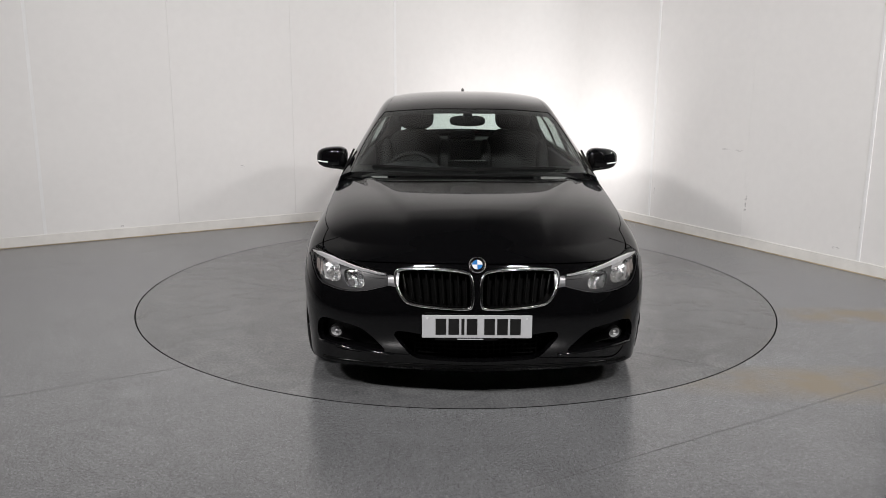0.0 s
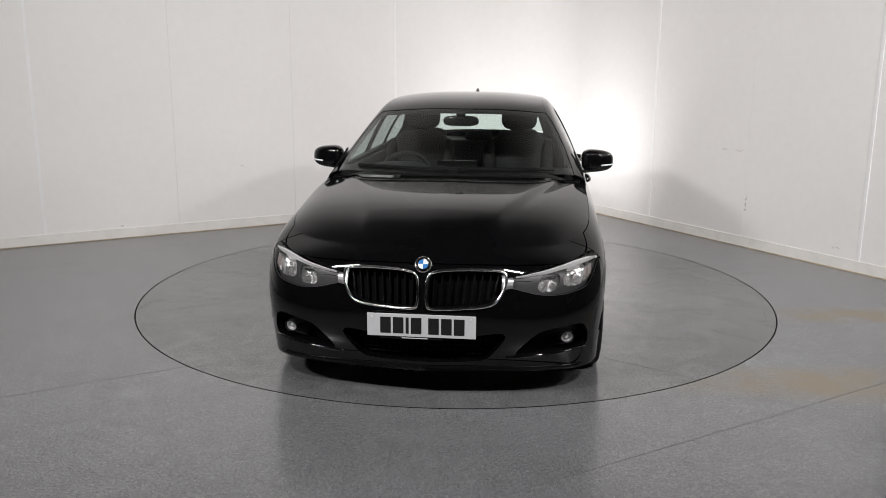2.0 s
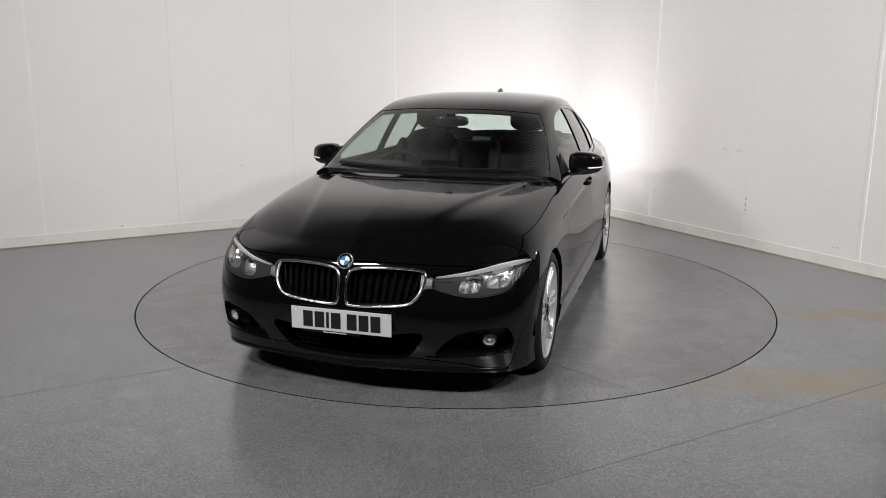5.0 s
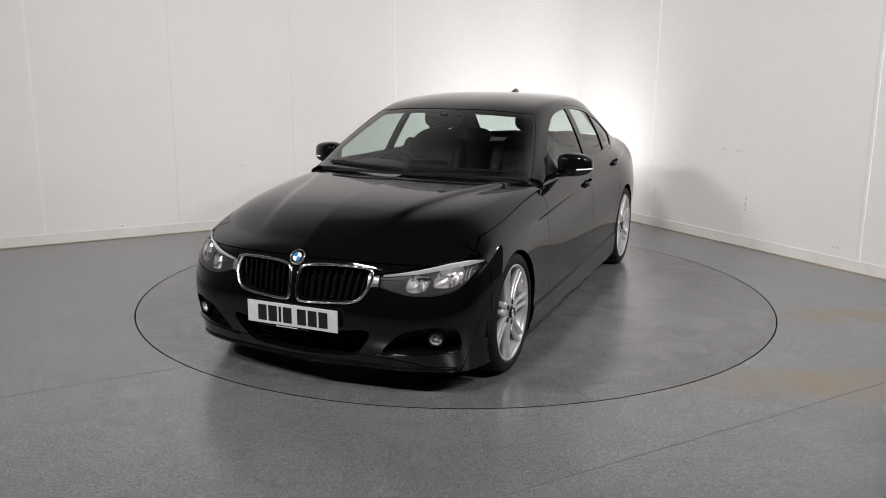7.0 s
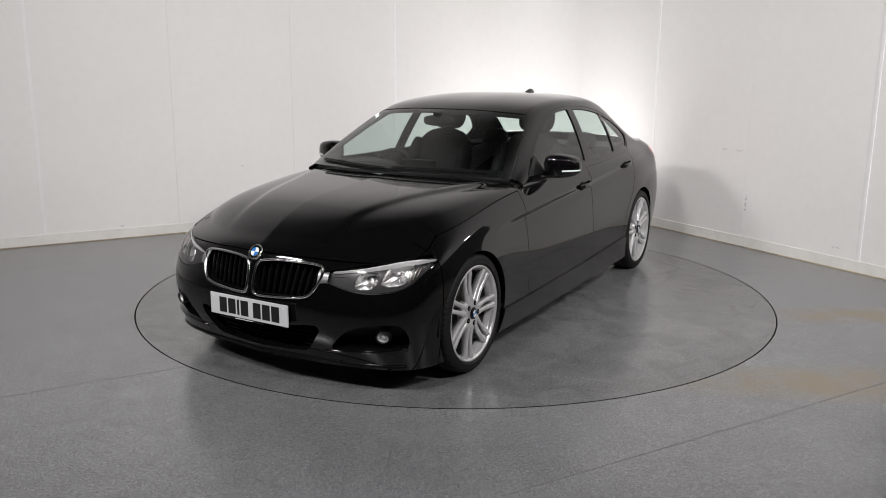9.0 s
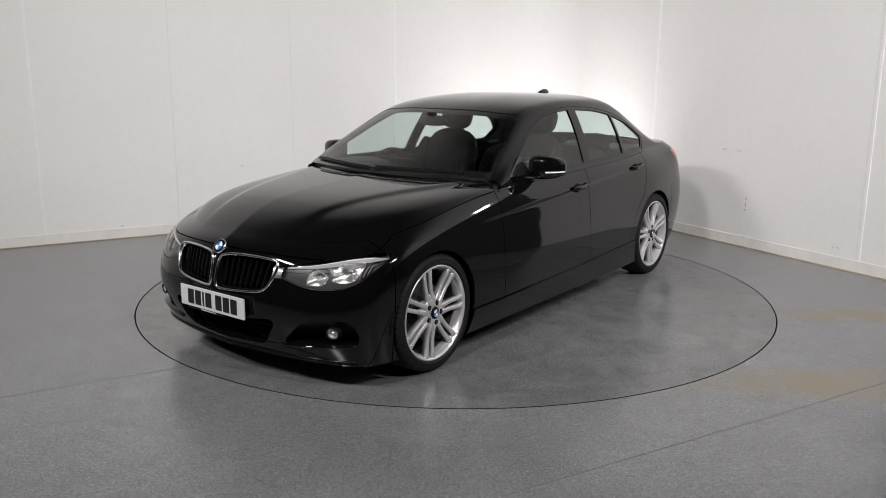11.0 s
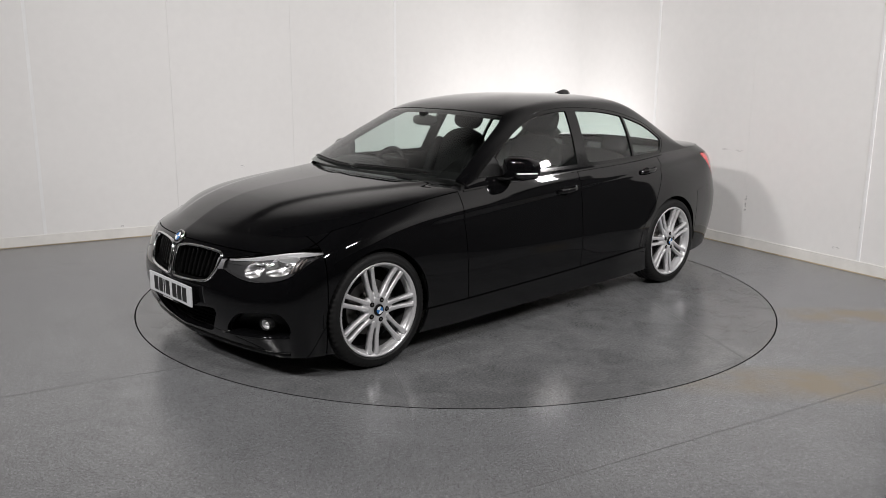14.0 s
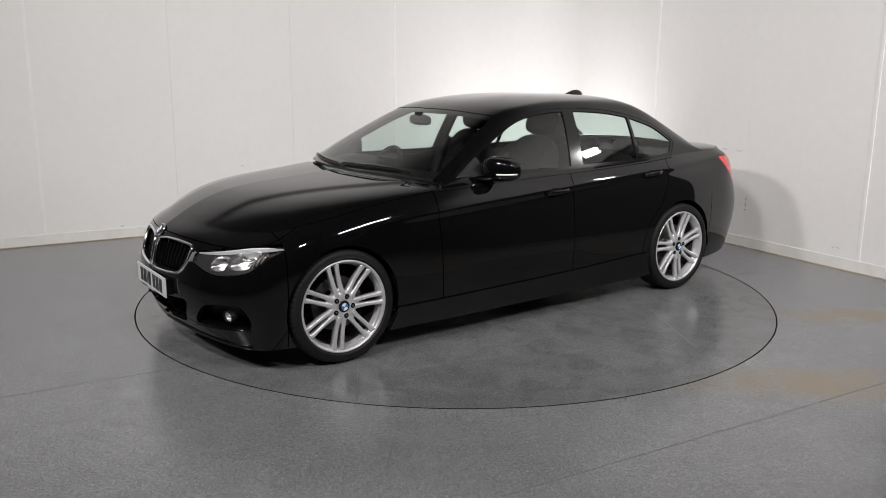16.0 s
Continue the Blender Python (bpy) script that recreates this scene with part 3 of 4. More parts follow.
KIDNEY = smooth_loop(((.020, .640), (.06, .660), (.20, .666), (.36, .658), (.394, .642), (.388, .585), (.352, .518), (.305, .497), (.18, .488), (.045, .484), (.018, .500)), 2)
HEADLAMP = smooth_loop(((.412, .582), (.400, .606), (.405, .628), (.48, .643), (.60, .668), (.72, .692), (.80, .703), (.868, .704), (.850, .670), (.836, .648), (.818, .61), (.790, .566), (.75, .549), (.66, .535), (.56, .540), (.47, .564)), 2)
FOG_POCKET = smooth_loop(((.42, .240), (.50, .225), (.77, .245), (.80, .285), (.785, .375), (.74, .395), (.60, .378), (.54, .360)), 2)
INTAKE = smooth_loop(((-.1, .345), (.20, .345), (.385, .372), (.402, .345), (.375, .305), (.315, .228), (.27, .208), (-.1, .200)), 2)
DLO = smooth_loop(((.585, .966), (.40, .961), (-.35, .961), (-1.0, .972), (-1.37, .985), (-1.41, .995), (-1.475, 1.075), (-1.475, 1.10), (-1.32, 1.208), (-1.20, 1.245), (-1.05, 1.288), (-.80, 1.326), (-.55, 1.340), (-.35, 1.342), (-.12, 1.320), (.05, 1.272), (.285, 1.157), (.485, 1.048), (.60, .985)), 2)

whole_body = body_sheet()
whole_cabin = cabin_sheet()
from mathutils.bvhtree import BVHTree
BODY_TREE = BVHTree.FromPolygons([tuple(p[:3]) for p in whole_body.v], whole_body.f)
CABIN_TREE = BVHTree.FromPolygons([tuple(p[:3]) for p in whole_cabin.v], whole_cabin.f)


def front_at(y, z):
    """The place and the outward normal on the car's nose at this y and z."""
    p, n, _, _ = BODY_TREE.ray_cast(Vector((3, abs(y), z)), Vector((-1, 0, 0)))
    if p is None:
        p, n, _, _ = BODY_TREE.find_nearest(Vector((2, abs(y), z)))
    n = n if n.x > 0 else -n
    return (p, n) if y >= 0 else (Vector((p.x, -p.y, p.z)), Vector((n.x, -n.y, n.z)))


def side_at(x, z, tree=None):
    p, n, _, _ = (tree or BODY_TREE).ray_cast(Vector((x, 3, z)), Vector((0, -1, 0)))
    if p is None:
        p, n, _, _ = (tree or BODY_TREE).find_nearest(Vector((x, .9, z)))
    return p, (n if n.y > 0 else -n)


def sweep(bm, pts, nrms, prof, closed=False):
    """A strip with the profile prof ((across, out), ...) along pts, out along nrms."""
    n, k = len(pts), len(prof)
    vs = []
    for i in range(n):
        a, b = (pts[(i + 1) % n], pts[i - 1]) if closed else (pts[min(i + 1, n - 1)], pts[max(i - 1, 0)])
        t = (Vector(a) - Vector(b)).normalized()
        o = Vector(nrms[i])
        o = (o - t * o.dot(t)).normalized()
        c = t.cross(o)
        vs.append([bm.verts.new(Vector(pts[i]) + c * p[0] + o * p[1]) for p in prof])
    for i in range(n if closed else n - 1):
        for j in range(k):
            bm.faces.new((vs[i][j], vs[(i + 1) % n][j], vs[(i + 1) % n][(j + 1) % k], vs[i][(j + 1) % k]))
    if not closed:
        bm.faces.new(vs[0][::-1])
        bm.faces.new(vs[-1])
    bmesh.ops.recalc_face_normals(bm, faces=bm.faces)
    return bm


def round_profile(w, h, n=10, base=0.0):
    return [(w / 2 * math.cos(2 * math.pi * k / n), base + h / 2 * math.sin(2 * math.pi * k / n)) for k in range(n)]


def lathe(bm, prof, n, m, caps=False):
    """prof: (radius, along) pairs turned about the local y axis and placed by m."""
    rings = [[bm.verts.new(m @ Vector((r * math.cos(2 * math.pi * k / n), a, r * math.sin(2 * math.pi * k / n)))) for k in range(n)] for r, a in prof]
    for p, q in zip(rings, rings[1:]):
        for k in range(n):
            bm.faces.new((p[k], p[(k + 1) % n], q[(k + 1) % n], q[k]))
    if caps:
        bm.faces.new(rings[0])
        bm.faces.new(rings[-1])
    bmesh.ops.recalc_face_normals(bm, faces=bm.faces)
    return bm


def blob(bm, cx, cy, cz, sx, sy, sz, power=2.6, m=None, nu=24, nv=14):
    """A rounded block: a superellipsoid."""
    def f(c):
        return math.copysign(abs(c) ** (2 / power), c)
    rings = []
    for j in range(nv + 1):
        a = -math.pi / 2 + math.pi * j / nv
        ring = []
        for i in range(nu):
            b = 2 * math.pi * i / nu
            v = Vector((cx + sx * f(math.cos(a)) * f(math.cos(b)), cy + sy * f(math.cos(a)) * f(math.sin(b)), cz + sz * f(math.sin(a))))
            ring.append(bm.verts.new(m @ v if m else v))
        rings.append(ring)
    for p, q in zip(rings, rings[1:]):
        for i in range(nu):
            bm.faces.new((p[i], p[(i + 1) % nu], q[(i + 1) % nu], q[i]))
    bmesh.ops.remove_doubles(bm, verts=bm.verts, dist=1e-5)
    bmesh.ops.recalc_face_normals(bm, faces=bm.faces)
    return bm


def build_shell():
    g_arch = [disc(AXLE_F, HUB_Z + .006, .340), disc(AXLE_R, HUB_Z + .008, .346)]
    lamp, kidney, fog, intake = (outline(q, 1, 2) for q in (HEADLAMP, KIDNEY, FOG_POCKET, INTAKE))

    def nose(g):
        return lambda v: np.where(v[:, 0] > 1.55, g(v), 1.0)

    # matt inner skin, seen through the shut lines
    inner = whole_body.moved(-.022)
    for g in (disc(AXLE_F, HUB_Z, .36), disc(AXLE_R, HUB_Z, .36), nose(lamp), nose(kidney), nose(fog), nose(intake)):
        inner = inner.cut(g)[1]
    across("inner_skin", inner, DARK, car, "", 0)

    skin_ = whole_body
    for g in g_arch:
        skin_ = skin_.cut(g)[1]
    GAP = .0028
    # front: bumper, then the strip of bonnet above its front shut line
    front, rest = skin_.cut(lambda v: np.maximum(1.735 - v[:, 0], v[:, 3] - 4.6), GAP)
    # the bonnet's shut line dips to the headlamps' upper edge and climbs again to the wing
    shut = spline(((0, 4.76), (.8, 4.72), (1.5, 4.62), (2.1, 4.60), (2.7, 4.84), (3.2, 5.14), (3.55, 5.48), (3.95, 6.05)), np.linspace(0, 7, 300))

    def lid(v):
        return np.where(v[:, 3] > 3.95, .06, np.interp(v[:, 3], shut[:, 0], shut[:, 1]) - v[:, 4]) * .055

    bonnet_edge, front = front.cut(lid, GAP)
    lamp_skin, front = front.cut(nose(lamp), .003)
    for g in (kidney, fog, intake):
        front = front.cut(nose(g))[1]
    across("front_bumper", front, PAINT, car, "", .03)
    # sides
    sill, rest = rest.cut(lambda v: np.maximum(v[:, 4] - 1.0, np.abs(v[:, 0] + .0) - 1.2), GAP)
    sided("side_skirt", sill.moved(.012), PAINT, car)
    wing, rest = rest.cut(line(0, 2, (.772, .9), (.742, .25)), GAP)
    extra, wing = wing.cut(lid, GAP)
    wing = wing.cut(lambda v: v[:, 4] - 5.95)[0]
    sided("front_wing", wing, PAINT, car)
    door_f, rest = rest.cut(lambda v: -.318 - .01 * (v[:, 2] - .9) - v[:, 0], GAP)
    sided("front_door", door_f, PAINT, car)
    seam = lambda v: np.maximum(-1.325 + (.985 - v[:, 2]) * .48 - v[:, 0], .412 - np.hypot(v[:, 0] - AXLE_R, v[:, 2] - HUB_Z))
    door_r, rest = rest.cut(seam, GAP)
    sided("rear_door", door_r, PAINT, car)
    tail, rest = rest.cut(outline(((-1.96, .95), (-2.02, .86), (-2.11, .758), (-2.7, .78), (-2.7, .95)), 0, 2), .002)
    sides, mid = tail.cut(lambda v: .34 - v[:, 1], .002)
    sided("tail_lamp", sides, RED_LENS, car, "red tail lamp lens")
    rest = rest.joined(mid)
    bumper_r, rest = rest.cut(lambda v: np.maximum(v[:, 4] - 3.3, v[:, 0] + 1.76), GAP)
    across("rear_bumper", bumper_r, PAINT, car, "", .03)
    lid_face, quarter = rest.cut(lambda v: v[:, 3] * -1 + 12.6, GAP)
    sided("rear_quarter", quarter, PAINT, car)
    across("boot_lid", boot_sheet().joined(lid_face), PAINT, car)
    across("bonnet", crease(bonnet_sheet().joined(bonnet_edge).joined(extra)), PAINT, car)

    # headlamp covers
    sided("headlamp_lens", lamp_skin, CLEAR, car, "clear headlamp cover", 0)
    for ob in [o for o in car.children if o.name.startswith("headlamp_lens")]:
        ob.visible_shadow = False

    # cabin: glass, pillars, roof
    cab = whole_cabin

    def screen_side(v):
        return 2.0 + .15 * np.clip((2.9 - v[:, 3]) / .5, 0, 1) + .30 * np.clip(1 - v[:, 3] / 2.9, 0, 1) ** .8

    screen, cab = cab.cut(lambda v: np.maximum(v[:, 4] - screen_side(v), v[:, 3] - 2.90))
    rear, cab = cab.cut(lambda v: np.maximum(v[:, 4] - 1.80, 7.08 - v[:, 3]))
    roof, cab = cab.cut(lambda v: v[:, 4] - 2.02, .004)
    across("roof", roof, PAINT, car)
    for nm, s in (("windscreen", screen), ("rear_window", rear)):
        ob = across(nm, s.moved(-.003), GLASS, car, "tinted glass", 0)
        ob.visible_shadow = False
    # black edge print inside the screen
    ring = screen.moved(-.006)
    ring = ring.cut(lambda v: np.maximum(v[:, 4] - screen_side(v) + .055, np.maximum(v[:, 3] - 2.80, .30 - v[:, 3])))[1]
    across("screen_border", ring, TRIM, car, "", 0)
    dlo = outline(DLO, 0, 2, .004)
    panes, cab = cab.cut(dlo)
    sided("pillar_frame", cab, PAINT, car, "", .02)
    inset, frame_ = panes.cut(outline(DLO, 0, 2, -.017))
    sided("window_trim", frame_.moved(-.002), GLOSS, car, "gloss black window trim", .012)

    def slant(x0, x1):
        return lambda v: v[:, 0] - (x0 + (x1 - x0) * (v[:, 2] - .965) / .36)

    back, fpane = inset.cut(slant(-.345, -.415))
    back, post = back.cut(slant(-.455, -.515))
    sided("b_pillar", post.moved(-.001), GLOSS, car, "gloss black pillar cover", .015)
    quarter, mid = back.cut(slant(-1.02, -1.075))
    mid, bar = mid.cut(lambda v: -slant(-.995, -1.05)(v))
    sided("window_bar", bar.moved(.001), GLOSS, car, "", .015)
    for nm, s in (("front_door_glass", fpane), ("rear_door_glass", mid), ("quarter_glass", quarter)):
        for ob in sided(nm, s.moved(-.008), GLASS, car, "tinted glass", 0):
            ob.visible_shadow = False
    # cabin lining, dark, behind pillars and roof
    lining = whole_cabin.moved(-.03)
    lining = lining.cut(outline(DLO, 0, 2, .012))[1]
    lining = lining.cut(lambda v: np.maximum(v[:, 4] - screen_side(v) + .04, v[:, 3] - 2.84))[1]
    lining = lining.cut(lambda v: np.maximum(v[:, 4] - 1.82, 7.12 - v[:, 3]))[1]
    across("headlining", lining, CABIN, car, "dark cabin lining", 0)


build_shell()


# ---------------------------------------------------------------- car: nose


def build_nose():
    for sgn in (1, -1):
        loop = [(sgn * y, z) for y, z in KIDNEY]
        fr = [front_at(y, z) for y, z in loop]
        pts = [p + n * .002 for p, n in fr]
        bm = sweep(bmesh.new(), pts, [n for p, n in fr], [(-.009, -.02), (-.008, .004), (-.003, .009), (.003, .009), (.007, .003), (.007, -.02)], True)
        grille = part("grille_frame", bm, CHROME, car, "chrome kidney grille frame", True)
        # backing and upright bars
        q = smooth_loop(loop, 0)
        c = q.mean(axis=0)
        bm = bmesh.new()
        ctr = bm.verts.new(front_at(c[0], c[1])[0] - Vector((.06, 0, 0)))
        vs = [bm.verts.new(front_at(y, z)[0] - Vector((.055, 0, 0))) for y, z in loop]
        ws = [bm.verts.new(front_at(y, z)[0] - Vector((.004, 0, 0))) for y, z in loop]
        for i in range(len(vs)):
            j = (i + 1) % len(vs)
            bm.faces.new((ctr, vs[i], vs[j]))
            bm.faces.new((vs[i], vs[j], ws[j], ws[i]))
        part("grille_backing", bm, DARK, grille)
        g = outline(KIDNEY, 0, 1)
        for k in range(9):
            y = .052 + k * .0385
            zz = [z for z in np.linspace(.48, .67, 80) if g(np.array([[y, z]]))[0] < -.008]
            if len(zz) < 4:
                continue
            z0, z1 = zz[0], zz[-1]
            bm = bmesh.new()
            pp = [front_at(sgn * (y - .02 * (1 - w) * (y / .35)), z0 + (z1 - z0) * w)[0] - Vector((.027, 0, 0)) for w in np.linspace(0, 1, 8)]
            sweep(bm, pp, [Vector((1, 0, .15))] * 8, [(-.0045, -.03), (-.005, .0), (-.003, .005), (.003, .005), (.005, .0), (.0045, -.03)])
            part("grille_bar", bm, GRILLE, grille, "", True)
        # silver ear between grille and headlamp
        bm = bmesh.new()
        rows = []
        for y in np.linspace(.372, .425, 6):
            w = (y - .372) / .053
            zt, zb = .640 - .012 * w, .560 + .012 * w
            rows.append([bm.verts.new(front_at(sgn * y, z)[0] + front_at(sgn * y, z)[1] * (.004 if 0 < i < 5 else -.008)) for i, z in enumerate(np.linspace(zb, zt, 6))])
        for a, b in zip(rows, rows[1:]):
            for i in range(5):
                bm.faces.new((a[i], b[i], b[i + 1], a[i + 1]))
        bmesh.ops.recalc_face_normals(bm, faces=bm.faces)
        part("grille_ear", bm, EAR, car, "satin chrome grille ear", True)

    # round badge with blue and white quarters
    p, n = front_at(0, .688)
    n = Vector((n.x, 0, n.z)).normalized()
    p = p + n * .004
    m = Matrix.Translation(p) @ Vector((0, 1, 0)).rotation_difference(n).to_matrix().to_4x4()
    badge = part("badge", lathe(bmesh.new(), ((.041, -.006), (.041, .003), (.038, .006), (.036, .006), (.035, .004), (.001, .004)), 40, m), CHROME, car, "round badge with chrome rim", True)
    part("badge_ring", lathe(bmesh.new(), ((.0352, .0045), (.0345, .0062), (.0245, .0062), (.0240, .0045)), 40, m), GLOSS, badge, "black badge ring", True)
    right, up = Vector((0, 1, 0)), n.cross(Vector((0, 1, 0)))
    for k in range(4):
        bm = bmesh.new()
        vs = [bm.verts.new(p + n * .0066)]
        vs += [bm.verts.new(p + n * .0066 + .0242 * (math.cos(a) * right + math.sin(a) * up)) for a in np.linspace(k * math.pi / 2, (k + 1) * math.pi / 2, 10)]
        bm.faces.new(vs)
        part("badge_quarter", bm, BLUE if k % 2 else WHITE_ENAMEL, badge, "blue enamel" if k % 2 else "white enamel")

    # plate with bars for its characters
    px, pz = 2.178, .408
    bm = box(bmesh.new(), px - .004, px + .004, -.26, .26, pz - .0555, pz + .0555, .003)
    plate = part("number_plate", bm, WHITE, car, "white number plate with black characters as plain bars")
    x = -.196
    for k, wd in enumerate((.05, .05, .014, .05, 0, .05, .05, .05)):
        if wd:
            bm = box(bmesh.new(), px + .0042, px + .0054, x, x + wd, pz - .0395, pz + .0395)
            part("character_bar", bm, BARS, plate)
        x += wd + (.011 if wd else .022)
    bm = box(bmesh.new(), px - .004, px + .002, -.20, .10, pz - .068, pz - .0565, .002)
    part("plate_strip", bm, GLOSS, plate)
    part("caption_bar", box(bmesh.new(), px + .0022, px + .0030, -.093, .03, pz - .0645, pz - .0600), WHITE, plate)
    for s in (-1, 1):
        part("plate_screw", box(bmesh.new(), px + .004, px + .006, s * .235 - .005, s * .235 + .005, pz + .035, pz + .045, .002), WHITE_ENAMEL, plate)
    bm = box(bmesh.new(), 2.10, px - .004, -.235, .235, pz - .05, pz + .045, .01)
    part("plate_mount", bm, GLOSS, car)

    # lower intake with its mesh
    bm = bmesh.new()
    box(bm, 1.98, 2.0, -.42, .42, .17, .42)
    part("intake_backing", bm, DARK, car)
    for k in range(5):
        z = .205 + k * .026
        w = .27 + k * .014
        pts = [front_at(y, z)[0] - Vector((.065, 0, 0)) for y in np.linspace(-w, w, 15)]
        part("intake_slat", sweep(bmesh.new(), pts, [Vector((1, 0, 0))] * 15, [(-.003, -.012), (-.003, .004), (.003, .004), (.003, -.012)]), DARK, car)
    for k in range(21):
        y = -.30 + k * .03
        pts = [front_at(y, z)[0] - Vector((.067, 0, 0)) for z in np.linspace(.2, .325, 5)]
        part("intake_bar", sweep(bmesh.new(), pts, [Vector((1, 0, 0))] * 5, [(-.003, -.012), (-.003, .003), (.003, .003), (.003, -.012)]), DARK, car)
    # lip along the bottom of the bumper
    ys = np.linspace(-.77, .77, 61)
    fr = [front_at(y, .172 - .014 * (abs(y) / .77) ** 2) for y in ys]
    part("front_lip", sweep(bmesh.new(), [p for p, n in fr], [n for p, n in fr], [(-.012, -.03), (-.01, .004), (0, .008), (.008, .005), (.010, -.03)]), GRILLE, car, "", True)

    # tray that closes the bumper below, down to the air dam
    bm = bmesh.new()
    rows = []
    for y in np.linspace(-.78, .78, 53):
        p = front_at(y, .175)[0] - Vector((.014, 0, 0))
        rows.append([bm.verts.new(q) for q in ((p.x, y, .178), (p.x - .012, y, .140), (p.x - .05, y, .132), (1.62, y, .132), (1.62, y, .178))])
    for a, b in zip(rows, rows[1:]):
        for i in range(5):
            j = (i + 1) % 5
            bm.faces.new((a[i], b[i], b[j], a[j]))
    bm.faces.new(rows[0]), bm.faces.new(rows[-1])
    bmesh.ops.recalc_face_normals(bm, faces=bm.faces)
    part("front_undertray", bm, GRILLE, car, "black plastic undertray")

    for sgn in (1, -1):
        # fog lamp pocket, blade and lamp
        loop = [front_at(sgn * y, z) for y, z in FOG_POCKET]
        bm = bmesh.new()
        vs = [bm.verts.new(p - Vector((.075, 0, 0)) - Vector((0, sgn * .03, 0))) for p, n in loop]
        ws = [bm.verts.new(p - n * .004) for p, n in loop]
        for i in range(len(vs)):
            j = (i + 1) % len(vs)
            bm.faces.new((vs[i], vs[j], ws[j], ws[i]))
        bm.faces.new(vs)
        pocket = part("fog_pocket", bm, TRIM, car, "black fog lamp pocket")
        ys = np.linspace(.40, .785, 14)
        fr = [front_at(sgn * y, .232 + .022 * (y - .40) / .385) for y in ys]
        part("fog_blade", sweep(bmesh.new(), [p for p, n in fr], [n for p, n in fr], [(-.008, -.05), (-.008, .004), (0, .010), (.007, .004), (.007, -.05)]), PAINT, pocket, "", True)
        p, n = front_at(sgn * .692, .322)
        m = Matrix.Translation(p - Vector((.012, 0, 0))) @ Matrix.Diagonal((1, .82, .72, 1)) @ Vector((0, 1, 0)).rotation_difference((n + Vector((1.2, 0, 0))).normalized()).to_matrix().to_4x4()
        fog = part("fog_lamp", lathe(bmesh.new(), ((.043, -.03), (.043, .004), (.041, .007), (.037, .004), (.035, -.004)), 28, m), TRIM, car, "round fog lamp", True)
        part("fog_reflector", lathe(bmesh.new(), ((.035, -.004), (.028, -.018), (.014, -.026), (.012, -.006), (.0, -.004)), 28, m), ALLOY, fog, "", True)
        ob = part("fog_lens", lathe(bmesh.new(), ((.036, -.001), (.028, .004), (.015, .006), (.0005, .0065)), 28, m), CLEAR, fog, "", True)
        ob.visible_shadow = False


BOWLS = ((.597, .590, .050, .040, .20), (.722, .615, .053, .046, .25))


def bowl_outline(y, z, hw, hh, lean, n=36):
    """A rounded window, wider than high, its uprights leaning outwards."""
    out = []
    for k in range(n):
        a = 2 * math.pi * k / n
        c, d = (math.copysign(abs(q) ** .62, q) for q in (math.cos(a), math.sin(a)))
        out.append((y + hw * c + lean * hh * d, z + hh * d))
    return out


def bowl_mesh(sgn, y, z, hw, hh, lean):
    """A deep curved reflector behind its window, pleated across."""
    loop = bowl_outline(y, z, hw, hh, lean)
    bm = bmesh.new()
    rings = []
    for f, d in ((1.03, .020), (1.0, .030), (.92, .052), (.75, .070), (.5, .082), (.25, .088)):
        ring = []
        for i, (a, b) in enumerate(loop):
            p = front_at(sgn * (y + (a - y) * f), z + (b - z) * f)[0]
            ring.append(bm.verts.new(p - Vector((d + (.003 if i % 4 < 2 else 0), 0, 0))))
        rings.append(ring)
    for p, q in zip(rings, rings[1:]):
        for i in range(len(loop)):
            j = (i + 1) % len(loop)
            bm.faces.new((p[i], p[j], q[j], q[i]))
    bm.faces.new(rings[-1])
    bmesh.ops.recalc_face_normals(bm, faces=bm.faces)
    return bm


